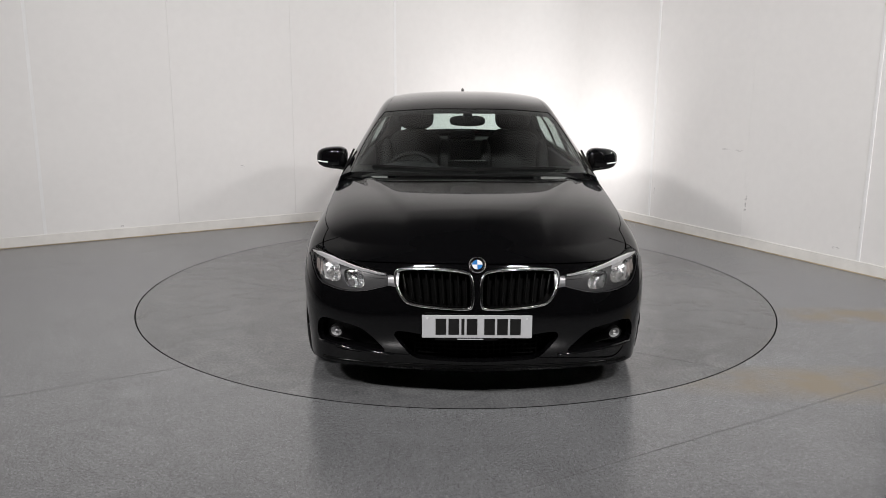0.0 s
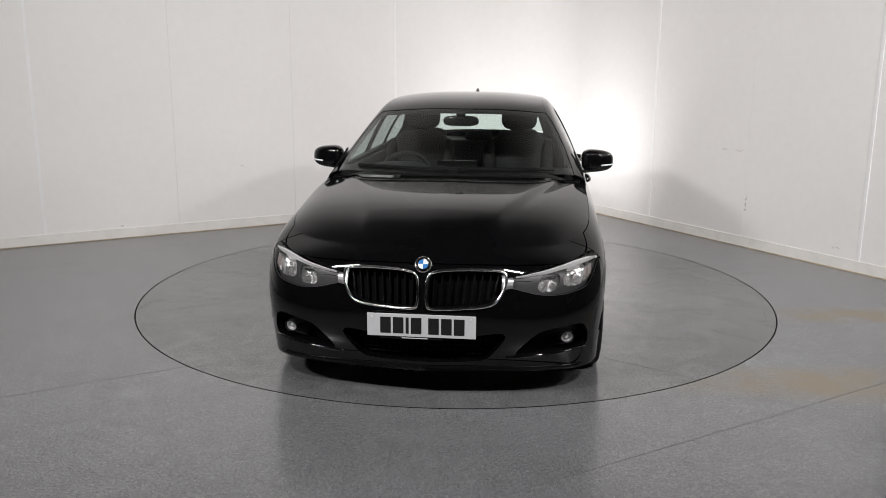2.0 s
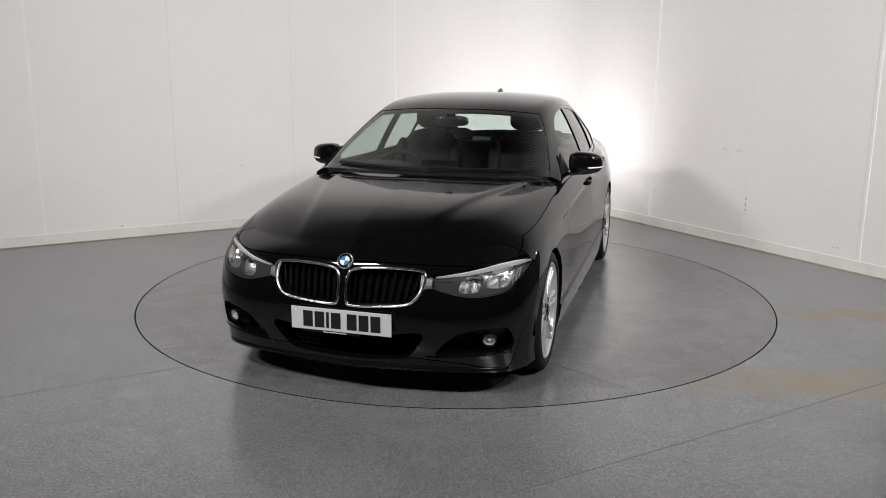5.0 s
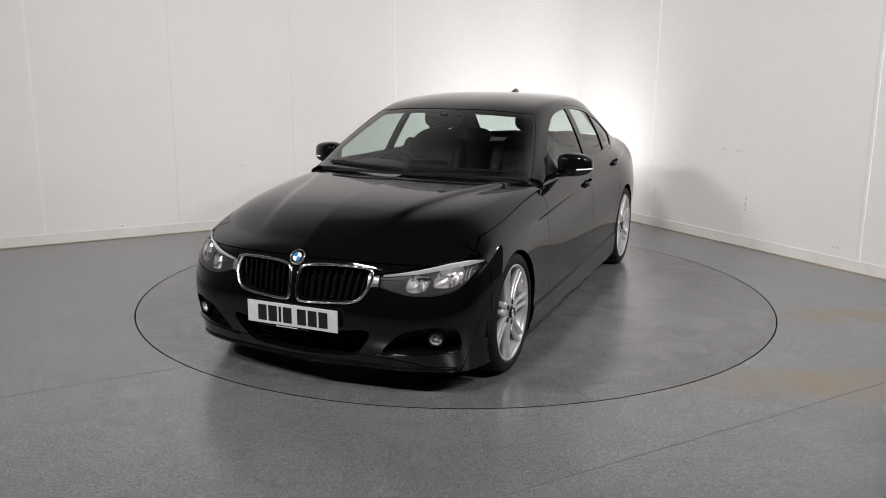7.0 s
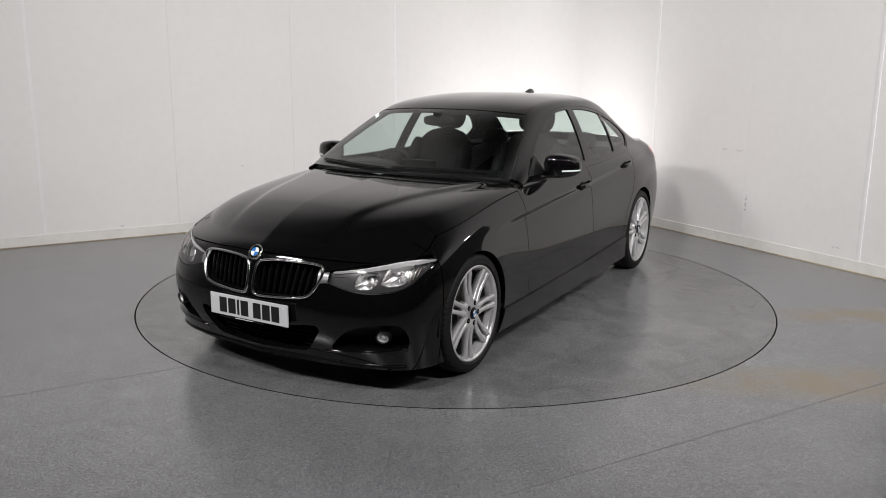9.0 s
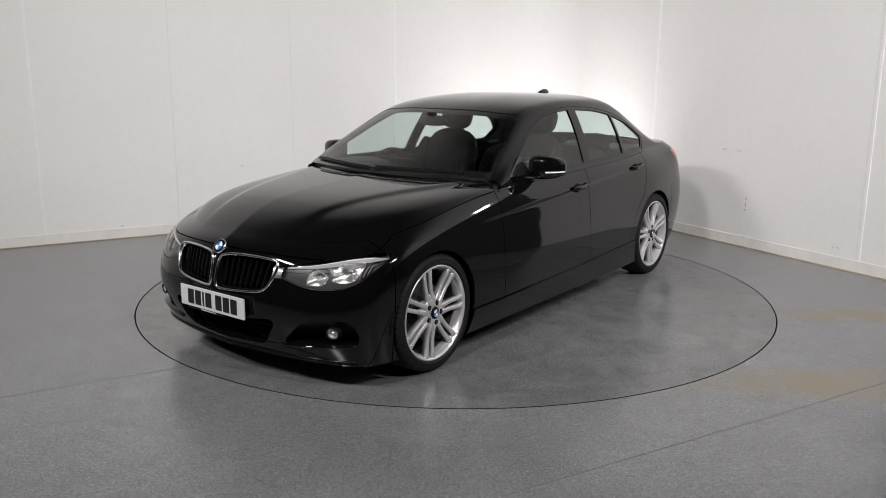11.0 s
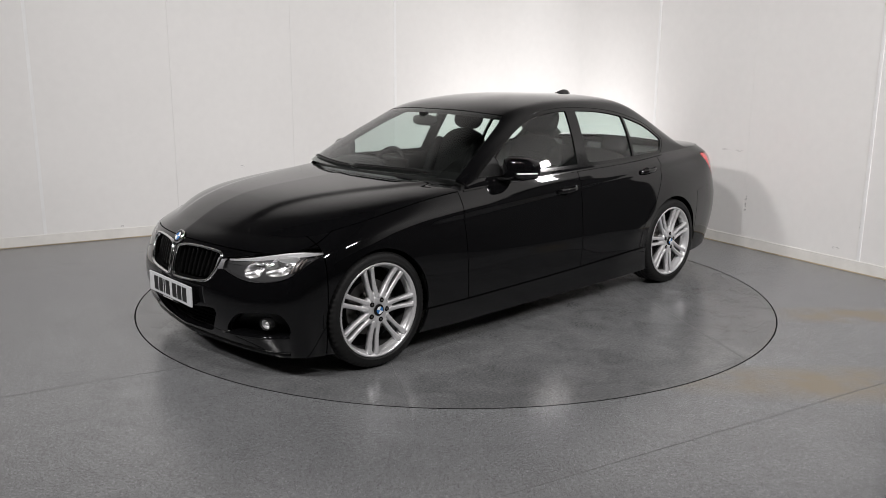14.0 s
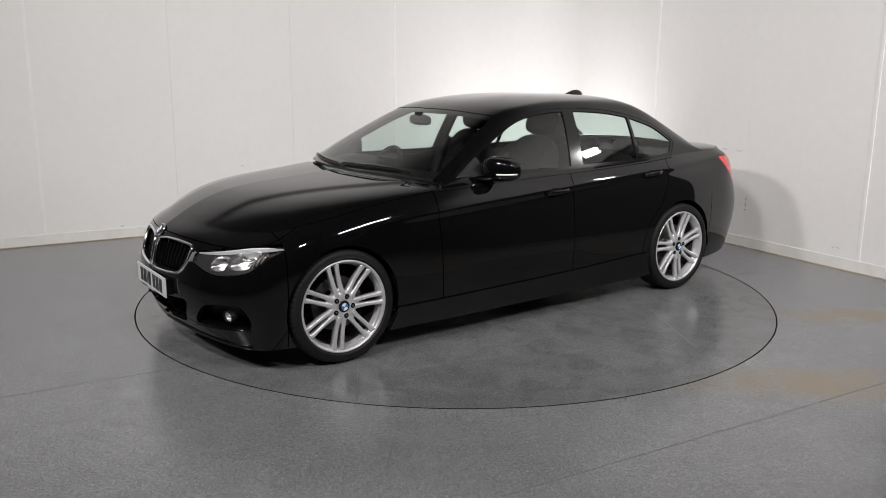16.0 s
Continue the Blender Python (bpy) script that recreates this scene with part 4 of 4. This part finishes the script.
def build_headlamps():
    inside = smooth_loop(HEADLAMP, 0)
    c = inside.mean(axis=0)

    def nose(g):
        return lambda v: np.where(v[:, 0] > 1.55, g(v), 1.0)

    bezel = whole_body.cut(nose(outline(HEADLAMP, 1, 2, -.006)))[0].moved(-.020)
    for w in BOWLS:
        bezel = bezel.cut(outline(bowl_outline(*w), 1, 2))[1]
    bezel = bezel.cut(outline(((.775, .585), (.79, .66), (.9, .68), (.9, .56)), 1, 2))[1]
    for sgn in (1, -1):
        fr = [front_at(sgn * y, z) for y, z in inside]
        bm = bmesh.new()
        deep = Vector((-.085, 0, 0))
        rim = [bm.verts.new(p - n * .004) for p, n in fr]
        half = [bm.verts.new(p + deep * .5 - n * .012) for p, n in fr]
        back = [bm.verts.new((p + deep) * .88 + (front_at(sgn * c[0], c[1])[0] + deep) * .12) for p, n in fr]
        k = len(rim)
        for i in range(k):
            j = (i + 1) % k
            bm.faces.new((rim[i], rim[j], half[j], half[i]))
            bm.faces.new((half[i], half[j], back[j], back[i]))
        bm.faces.new(back)
        bmesh.ops.triangulate(bm, faces=[f for f in bm.faces if len(f.verts) > 4])
        bmesh.ops.recalc_face_normals(bm, faces=bm.faces)
        lamp = part("headlamp", bm, LAMP_GREY, car, "twin-bulb halogen headlamp with a satin silver brow")
        # silver brow along the top
        ys = np.linspace(.44, .842, 22)
        top = [(y, np.interp(y, (.40, .48, .60, .72, .80, .86), (.627, .639, .663, .686, .695, .693))) for y in ys]
        fr2 = [front_at(sgn * y, z - .012 * min(1, (y - .38) / .2)) for y, z in top]
        bm = bmesh.new()
        rows = []
        for (p, n), (y, z) in zip(fr2, top):
            w = .004 + .011 * min(1, (y - .42) / .3) - .012 * max(0, (y - .78) / .07)
            o = p - n * .010
            rows.append([bm.verts.new(o + Vector((0, 0, w)) - n * .004), bm.verts.new(o + Vector((0, 0, w * .3)) + n * .003), bm.verts.new(o - Vector((0, 0, w))), bm.verts.new(o - Vector((0, 0, w)) - n * .05), bm.verts.new(o + Vector((0, 0, w)) - n * .05)])
        for a, b in zip(rows, rows[1:]):
            for i in range(5):
                bm.faces.new((a[i], b[i], b[(i + 1) % 5], a[(i + 1) % 5]))
        bm.faces.new(rows[0]), bm.faces.new(rows[-1])
        bmesh.ops.recalc_face_normals(bm, faces=bm.faces)
        part("brow", bm, EYEBROW, lamp, "satin silver brow")
        # grey bezel close under the cover, with windows for the bowls and the indicator
        for y, z, hw, hh, lean in BOWLS:
            p, n = front_at(sgn * y, z)
            bowl = part("reflector", bowl_mesh(sgn, y, z, hw, hh, lean), REFLECTOR, lamp, "bright reflector bowl", True)
            m = Matrix.Translation(p - Vector((.075, 0, 0)) - n * .012) @ Vector((0, 1, 0)).rotation_difference((n * .4 + Vector((1, 0, 0))).normalized()).to_matrix().to_4x4()
            part("bulb_shield", lathe(bmesh.new(), ((.012, -.01), (.012, .020), (.009, .026), (.0005, .028)), 20, m), CHROME, bowl, "", True)
        skin("lamp_bezel", bezel if sgn > 0 else mirrored(bezel), LAMP_GREY, lamp, "grey plastic bezel", .012)
        # ribbed indicator corner and the inner fin
        for k in range(3):
            fr4 = [front_at(sgn * (.786 + .012 * k), z) for z in np.linspace(.590 + .012 * k, .655 + .004 * k, 5)]
            part("indicator_rib", sweep(bmesh.new(), [p - n * .016 for p, n in fr4], [n for p, n in fr4], [(-.003, -.012), (-.001, .003), (.001, .003), (.003, -.012)]), AMBER, lamp, "pale amber indicator rib")
        fr3 = [front_at(sgn * y, .612) for y in np.linspace(.43, .52, 8)]
        part("lamp_fin", sweep(bmesh.new(), [p - n * .02 for p, n in fr3], [n for p, n in fr3], [(-.0012, -.02), (-.0012, .004), (.0012, .004), (.0012, -.02)]), LAMP_GREY, lamp)


build_nose()
build_headlamps()

# ---------------------------------------------------------------- car: wheels


def build_wheels():
    """One wheel at the origin, its outer face towards +y; then copied to the four corners."""
    wheel = part("wheel", lathe(bmesh.new(), ((.240, -.030), (.243, -.012), (.247, -.005), (.249, -.004), (.251, .001), (.260, .001), (.263, -.006), (.255, -.012)), 96, Matrix()), ALLOY, car, "silver alloy wheel with seven paired spokes", True)
    # tyre: lathe with grooves, shoulder notches cut by varying the radius round the wheel
    prof = [(.244, -.195), (.262, -.200), (.285, -.206), (.303, -.203), (.316, -.193), (.3215, -.178), (.3225, -.160), (.3225, -.152), (.315, -.150), (.315, -.141), (.3235, -.139), (.3240, -.112), (.316, -.110), (.316, -.100), (.3240, -.098), (.3240, -.072), (.316, -.070), (.316, -.061), (.3235, -.059), (.3225, -.040), (.3215, -.022), (.316, -.006), (.303, .003), (.285, .0065), (.277, .006), (.275, .0075), (.271, .0075), (.269, .005), (.262, -.002), (.250, -.008)]
    n = 210
    bm = bmesh.new()
    rings = []
    for i, (r, a) in enumerate(prof):
        ring = []
        for k in range(n):
            t = 2 * math.pi * k / n
            rr = r
            if a < -.150 and r > .31 and k % 3 == 0:
                rr = r - .006
            if a > -.06 and r > .31 and k % 3 == 0:
                rr = r - .006
            ring.append(bm.verts.new((rr * math.cos(t), a, rr * math.sin(t))))
        rings.append(ring)
    for p, q in zip(rings, rings[1:]):
        for k in range(n):
            bm.faces.new((p[k], p[(k + 1) % n], q[(k + 1) % n], q[k]))
    bmesh.ops.recalc_face_normals(bm, faces=bm.faces)
    part("tyre", bm, RUBBER, wheel, "black low-profile tyre", True)
    part("barrel", lathe(bmesh.new(), ((.232, -.20), (.240, -.175), (.226, -.12), (.230, -.06)), 96, Matrix()), BARREL, wheel, "dull grey rim barrel", True)
    part("rim_ledge", lathe(bmesh.new(), ((.230, -.060), (.230, -.046), (.235, -.040), (.236, -.030), (.241, -.024)), 96, Matrix()), ALLOY, wheel, "silver stepped rim edge", True)
    # hub with a dished centre
    part("hub", lathe(bmesh.new(), ((.030, -.016), (.034, -.010), (.066, -.013), (.082, -.019), (.088, -.026), (.090, -.045), (.080, -.09)), 56, Matrix()), ALLOY, wheel, "", True)
    cap = part("hub_cap", lathe(bmesh.new(), ((.033, -.02), (.033, -.008), (.030, -.004), (.024, -.003), (.0005, -.002)), 36, Matrix()), GLOSS, wheel, "round hub cap", True)
    for k in range(4):
        bm = bmesh.new()
        vs = [bm.verts.new((0, -.0005, 0))] + [bm.verts.new((.021 * math.cos(a), -.0005, .021 * math.sin(a))) for a in np.linspace(k * math.pi / 2, (k + 1) * math.pi / 2, 8)]
        bm.faces.new(vs[::-1])
        part("cap_quarter", bm, BLUE if k % 2 else WHITE_ENAMEL, cap)
    for k in range(5):
        a = 2 * math.pi * k / 5 + .3
        m = Matrix.Translation((.056 * math.cos(a), -.016, .056 * math.sin(a)))
        # raised dark disc round the bolt, coloured like the shade of a recess
        part("bolt_shade_disc", lathe(bmesh.new(), ((.0145, .0), (.0140, .0055), (.0120, .0062), (.0005, .0062)), 16, m), DARK, wheel, "", True)
        bm = lathe(bmesh.new(), ((.007, .0), (.007, .0072), (.0005, .0075)), 6, m)
        part("bolt", bm, STEEL, wheel)
    # seven pairs of spokes: each pair leaves the hub as one root, then parts and flares towards the rim
    for k in range(7):
        a0 = 2 * math.pi * k / 7
        axis = Vector((math.cos(a0), 0, math.sin(a0)))
        side = Vector((-math.sin(a0), 0, math.cos(a0)))
        for s in (-1, 1):
            bm = bmesh.new()
            rows = []
            for w in np.linspace(0, 1, 16):
                r = .060 + .188 * w
                off = .0165 + .0085 * w
                y = -.013 - .008 * math.sin(math.pi * w) ** 2 * (1 - .4 * w) + .009 * w
                wd = .0126 + .004 * (1 - w) ** 5 - .0010 * math.sin(math.pi * w) + .0030 * max(0, w - .8) / .2
                ctr = axis * r + side * (s * off) + Vector((0, y, 0))
                up = Vector((0, 1, 0))
                # a ridge along the outer edge, a ledge dropping to the inner one
                rows.append([bm.verts.new(ctr + side * (s * p * wd) + up * q) for p, q in ((-1, -.009), (-.86, -.0035), (-.45, -.001), (0, .0), (.6, .0), (1, -.006), (.95, -.036), (-.95, -.036))])
            for p, q in zip(rows, rows[1:]):
                for i in range(8):
                    bm.faces.new((p[i], q[i], q[(i + 1) % 8], p[(i + 1) % 8]))
            bm.faces.new(rows[0]), bm.faces.new(rows[-1])
            bmesh.ops.recalc_face_normals(bm, faces=bm.faces)
            part("spoke", bm, ALLOY, wheel, "", True)
        # web between the two roots, its outer end hollowed
        bm = bmesh.new()
        rows = []
        for p in np.linspace(-1, 1, 9):
            e = .106 + .010 * p * p
            rows.append([bm.verts.new(axis * r + side * (.016 * p) + Vector((0, y, 0))) for r, y in ((.062, -.016), (e - .008, -.021), (e, -.028), (e - .004, -.048), (.062, -.048))])
        for p, q in zip(rows, rows[1:]):
            for i in range(5):
                bm.faces.new((p[i], q[i], q[(i + 1) % 5], p[(i + 1) % 5]))
        bm.faces.new(rows[0]), bm.faces.new(rows[-1])
        bmesh.ops.recalc_face_normals(bm, faces=bm.faces)
        part("spoke_web", bm, ALLOY, wheel, "", True)
    part("brake_disc", lathe(bmesh.new(), ((.075, -.075), (.075, -.060), (.090, -.062), (.092, -.095), (.155, -.095), (.155, -.115), (.09, -.115)), 64, Matrix()), STEEL, wheel, "bare steel brake disc")
    bm = box(bmesh.new(), -.165, -.095, -.135, -.070, -.07, .07, .012)
    part("brake_caliper", bm, DARK, wheel)
    bm = lathe(bmesh.new(), ((.235, -.15), (.0005, -.15)), 40, Matrix())
    part("wheel_back", bm, DARK, wheel)
    spin = {(AXLE_F, 1): -22.6, (AXLE_R, 1): -6.2, (AXLE_F, -1): 9.0, (AXLE_R, -1): 31.0}
    first = True
    for (x, s), deg in spin.items():
        m = pose(x, s * (.880 if x > 0 else .890), .3235, 0, 0, 0 if s > 0 else 180) @ pose(0, 0, 0, 0, deg, 0)
        if first:
            wheel.matrix_basis = m
            first = False
        else:
            copy_thing(wheel, m)
    # wheel wells and underside
    for x in (AXLE_F, AXLE_R):
        for s in (1, -1):
            bm = bmesh.new()
            prof = ((.358, .872), (.362, .62), (.02, .60))
            m = Matrix.Translation((x, 0, HUB_Z + .012)) @ Matrix.Diagonal((1, s, 1, 1))
            lathe(bm, prof, 56, m)
            bmesh.ops.delete(bm, geom=[v for v in bm.verts if v.co.z < .25], context="VERTS")
            part("wheel_well", bm, DARK, car, "", True)
    part("underside", box(bmesh.new(), -2.15, 1.72, -.70, .70, .19, .26, .02), DARK, car)


build_wheels()

# ---------------------------------------------------------------- car: mirrors, handles, wipers, fin


def build_fittings():
    for s in (1, -1):
        # door mirror: a rounded shell, tapered outwards, with a lamp strip and an arm
        bm = blob(bmesh.new(), 0, 0, 0, .078, .106, .074, 3.3, None, 36, 22)
        for v in bm.verts:
            k = (v.co.y + .105) / .21
            v.co.z = v.co.z * (1.05 - .28 * k ** 2) - .004 + .010 * (1 - k)
            v.co.x = v.co.x * (1.0 - .30 * k ** 2) - .045 * k ** 2
            if v.co.x < -.045 - .04 * k ** 2:
                v.co.x = -.045 - .04 * k ** 2
        m = Matrix.Translation((.345, .912, 1.010)) @ Matrix.Rotation(.05, 4, "X")
        flip = Matrix.Diagonal((1, s, 1, 1))
        bmesh.ops.transform(bm, matrix=flip @ m, verts=bm.verts)
        bmesh.ops.recalc_face_normals(bm, faces=bm.faces)
        mirror = part("door_mirror", bm, PAINT, car, "black door mirror with a clear indicator strip", True)
        pts, nr = [], []
        for w in np.linspace(0, 1, 12):
            yy = .935 + .083 * w
            k = (yy - .81) / .21
            pts.append(flip @ Vector((.345 + .0755 * (1 - .3 * k * k) * (1 - (max(0, (yy - .915) / .105)) ** 2.7) ** .37 - .045 * k * k - (.012 if w == 1 else 0), min(yy, 1.018), .985 + .004 * w)))
            nr.append(flip @ Vector((1, .5 * w, -.1)))
        part("indicator_strip", sweep(bmesh.new(), pts, nr, round_profile(.011, .010, 8)), WHITE_ENAMEL, mirror, "clear white indicator strip", True)
        bm = box(bmesh.new(), .292, .296, .835, .99, .955, 1.058, .0)
        bmesh.ops.transform(bm, matrix=flip, verts=bm.verts)
        part("mirror_glass", bm, MIRROR, mirror)
        pts = [flip @ Vector(q) for q in ((.43, .785, .955), (.42, .83, .948), (.40, .87, .952), (.375, .90, .968))]
        part("mirror_arm", sweep(bmesh.new(), pts, [Vector((0, 0, 1))] * 4, round_profile(.055, .022, 10)), GLOSS, mirror, "", True)
        bm = bmesh.new()
        tri = [Vector(q) for q in ((.60, .792, .962), (.36, .800, .962), (.42, .748, 1.075))]
        a = [bm.verts.new(flip @ q) for q in tri]
        b = [bm.verts.new(flip @ (q + Vector((0, .012, .004)))) for q in tri]
        bm.faces.new(a), bm.faces.new(b)
        for i in range(3):
            bm.faces.new((a[i], a[(i + 1) % 3], b[(i + 1) % 3], b[i]))
        bmesh.ops.recalc_face_normals(bm, faces=bm.faces)
        part("mirror_base", bm, TRIM, mirror)
        # door handles; a flat dark disc under each paints the shade of its cup
        for x, z in ((-.165, .826), (-1.10, .878)):
            pts, nr = [], []
            for w in np.linspace(-1, 1, 13):
                p, n = side_at(x + .10 * w, z + .006 * (1 - w))
                pts.append(flip @ (p + n * (.028 * (1 - w ** 4))))
                nr.append(flip @ n)
            handle = part("door_handle", sweep(bmesh.new(), pts, nr, round_profile(.031, .018, 10)), PAINT, car, "black door handle", True)
            p, n = side_at(x + .02, z)
            m = flip @ Matrix.Translation(p + n * .0008) @ Vector((0, 1, 0)).rotation_difference(n).to_matrix().to_4x4()
            bm = lathe(bmesh.new(), ((.030, .0), (.026, .0015), (.0005, .002)), 24, Matrix.Diagonal((1.5, 1, 1, 1)))
            bmesh.ops.transform(bm, matrix=m, verts=bm.verts)
            bmesh.ops.recalc_face_normals(bm, faces=bm.faces)
            part("handle_shade_disc", bm, DARK, handle, "", True)
    # fin on the roof
    bm = bmesh.new()
    rows = []
    for w in np.linspace(0, 1, 9):
        x = -1.04 - .16 * w
        p, n, _, _ = CABIN_TREE.ray_cast(Vector((x, .002, 3)), Vector((0, 0, -1)))
        h = .052 * math.sin(math.pi * (.06 + .60 * w)) ** 1.3 if w < .96 else .038
        hw = .018 * (1 - .6 * abs(w - .4))
        rows.append([bm.verts.new((x - .03 * w * (j / 4 if j <= 4 else (8 - j) / 4), hw * math.cos(math.pi * j / 8), p.z - .004 + h * math.sin(math.pi * j / 8))) for j in range(9)])
    for a, b in zip(rows, rows[1:]):
        for i in range(8):
            bm.faces.new((a[i], b[i], b[i + 1], a[i + 1]))
    bm.faces.new(rows[0]), bm.faces.new(rows[-1])
    bmesh.ops.recalc_face_normals(bm, faces=bm.faces)
    part("roof_fin", bm, PAINT, car, "black aerial fin", True)
    # cowl and wipers
    bm = bmesh.new()
    rows = []
    for y in np.linspace(-.74, .74, 31):
        k = abs(y) / .76
        rows.append([bm.verts.new((1.03 - .26 * k * k, y, .905 + .008 * (1 - k))), bm.verts.new((.975 - .25 * k * k, y, .925)), bm.verts.new((.965 - .22 * k * k, y, .935))])
    for a, b in zip(rows, rows[1:]):
        for i in range(2):
            bm.faces.new((a[i], b[i], b[i + 1], a[i + 1]))
    bmesh.ops.recalc_face_normals(bm, faces=bm.faces)
    part("cowl_panel", bm, TRIM, car)
    for y0, y1 in ((.10, -.60), (.62, .04)):
        pts, nr = [], []
        for w in np.linspace(0, 1, 14):
            y = y0 + (y1 - y0) * w
            p, n, _, _ = CABIN_TREE.ray_cast(Vector((.958 - .215 * (y / .72) ** 2 - .016 * math.sin(math.pi * .6 * w), abs(y), 3)), Vector((0, 0, -1)))
            n = n if n.z > 0 else -n
            n = Vector((n.x, math.copysign(n.y, y), n.z))
            pts.append(Vector((p.x, y, p.z)) + n * .008)
            nr.append(n)
        wiper = part("wiper", sweep(bmesh.new(), pts, nr, [(-.004, -.004), (-.003, .003), (.003, .003), (.004, -.004)]), TRIM, car, "black windscreen wiper")
        part("wiper_blade", sweep(bmesh.new(), [q + Vector((-.012, 0, .004)) for q in pts[2:]], nr[2:], [(-.003, -.006), (-.003, .005), (.003, .005), (.003, -.006)]), RUBBER, wiper)
    # trim strip under the side windows
    for s in (1, -1):
        flip = Matrix.Diagonal((1, s, 1, 1))
        pts, nr = [], []
        for x in np.linspace(.73, -1.40, 50):
            p, n = side_at(x, belt_at(x)[2] - .006)
            pts.append(flip @ (p + n * .001))
            nr.append(flip @ n)
        part("belt_trim", sweep(bmesh.new(), pts, nr, [(-.006, -.006), (-.005, .004), (.005, .004), (.006, -.006)]), GLOSS, car, "gloss black belt trim")


build_fittings()

# ---------------------------------------------------------------- car: cabin


def build_seat(y, name="front_seat"):
    seat = part(name, blob(bmesh.new(), .05, y, .52, .27, .25, .10, 3.2), LEATHER, car, "black leather bucket seat", True)
    lean = Matrix.Translation((-.22, y, .56)) @ Matrix.Rotation(-.38, 4, "Y")
    bm = blob(bmesh.new(), 0, 0, .30, .085, .245, .33, 3.0, lean)
    part("backrest", bm, LEATHER, seat, "", True)
    for s in (-1, 1):
        bm = blob(bmesh.new(), .05, s * .215, .27, .075, .05, .27, 2.6, lean)
        part("bolster", bm, LEATHER, seat, "", True)
        bm = lathe(bmesh.new(), ((.006, 0), (.006, .12)), 10, lean @ Matrix.Translation((.0, s * .055, .60)) @ Matrix.Rotation(math.pi / 2, 4, "X"), True)
        part("headrest_post", bm, CHROME, seat, "", True)
    bm = blob(bmesh.new(), .02, 0, .725, .055, .135, .095, 3.0, lean)
    part("headrest", bm, LEATHER, seat, "", True)
    return seat


def build_cabin():
    for y in (.37, -.37):
        build_seat(y)
    # rear bench
    bench = part("rear_bench", blob(bmesh.new(), -.86, 0, .50, .25, .66, .11, 3.5), LEATHER, car, "black leather rear bench", True)
    lean = Matrix.Translation((-1.08, 0, .55)) @ Matrix.Rotation(-.45, 4, "Y")
    part("bench_back", blob(bmesh.new(), 0, 0, .23, .09, .64, .26, 3.5, lean), LEATHER, bench, "", True)
    for y in (-.40, 0, .40):
        part("rear_headrest", blob(bmesh.new(), .0, y, .53, .05, .12, .072 if y else .05, 3.0, lean), LEATHER, bench, "", True)
    part("parcel_shelf", box(bmesh.new(), -1.80, -1.30, -.64, .64, .965, .99, .01), CABIN, car)
    # dashboard with instrument hood
    bm = blob(bmesh.new(), .72, 0, .86, .26, .74, .105, 3.4)
    dash = part("dashboard", bm, CABIN, car, "black dashboard", True)
    part("instrument_hood", blob(bmesh.new(), .60, -.37, .955, .13, .20, .055, 2.6), CABIN, dash, "", True)
    part("centre_screen", box(bmesh.new(), .56, .58, -.13, .13, .93, 1.02, .006), GLOSS, dash)
    part("console", box(bmesh.new(), -.35, .60, -.11, .11, .40, .66, .03), CABIN, car)
    # steering wheel, on the car's right
    m = Matrix.Translation((.36, -.37, .87)) @ Matrix.Rotation(-.42, 4, "Y")
    bm = bmesh.new()
    pts = [m @ Vector((0, .185 * math.cos(a), .185 * math.sin(a))) for a in np.linspace(0, 2 * math.pi, 48, endpoint=False)]
    sweep(bm, pts, [(m.to_3x3() @ Vector((1, 0, 0)))] * 48, round_profile(.032, .034, 10), True)
    wheel = part("steering_wheel", bm, LEATHER, car, "black leather steering wheel", True)
    part("wheel_boss", blob(bmesh.new(), .02, 0, -.01, .03, .075, .065, 2.6, m), CABIN, wheel, "", True)
    for a in (0, math.pi, -math.pi / 2):
        p = [m @ Vector((.012, r * math.cos(a), r * math.sin(a))) for r in (.06, .12, .185)]
        part("wheel_spoke", sweep(bmesh.new(), p, [m.to_3x3() @ Vector((1, 0, 0))] * 3, round_profile(.036, .014, 8)), GREY_TRIM, wheel, "", True)
    # rear-view mirror under the screen's top
    part("rear_view_mirror", blob(bmesh.new(), .31, 0, 1.258, .022, .12, .036, 3.0), GLOSS, car, "black rear-view mirror", True)
    part("mirror_stem", box(bmesh.new(), .30, .34, -.03, .03, 1.275, 1.315, .01), TRIM, car)
    # door linings and cabin floor
    for s in (1, -1):
        y0, y1 = (.74, .775) if s > 0 else (-.775, -.74)
        part("door_lining", box(bmesh.new(), -1.25, .68, y0, y1, .35, .945, .015), CABIN, car)
    part("cabin_floor", box(bmesh.new(), -1.3, .9, -.75, .75, .27, .31, .01), DARK, car)
    part("bulkhead", box(bmesh.new(), .93, .96, -.72, .72, .3, .90, .01), DARK, car)


build_cabin()

# ---------------------------------------------------------------- what moves


def motions():
    """The turntable turns steadily and carries the car."""
    offset = pose(0.046, 0.072, 0)
    rows = [(t, pose(0, 0, 0, 0, 0, -89.06 - 3.4 * t)) for t in WALK_T]
    walk(turntable, rows)
    walk(car, [(t, m @ offset) for t, m in rows])


motions()
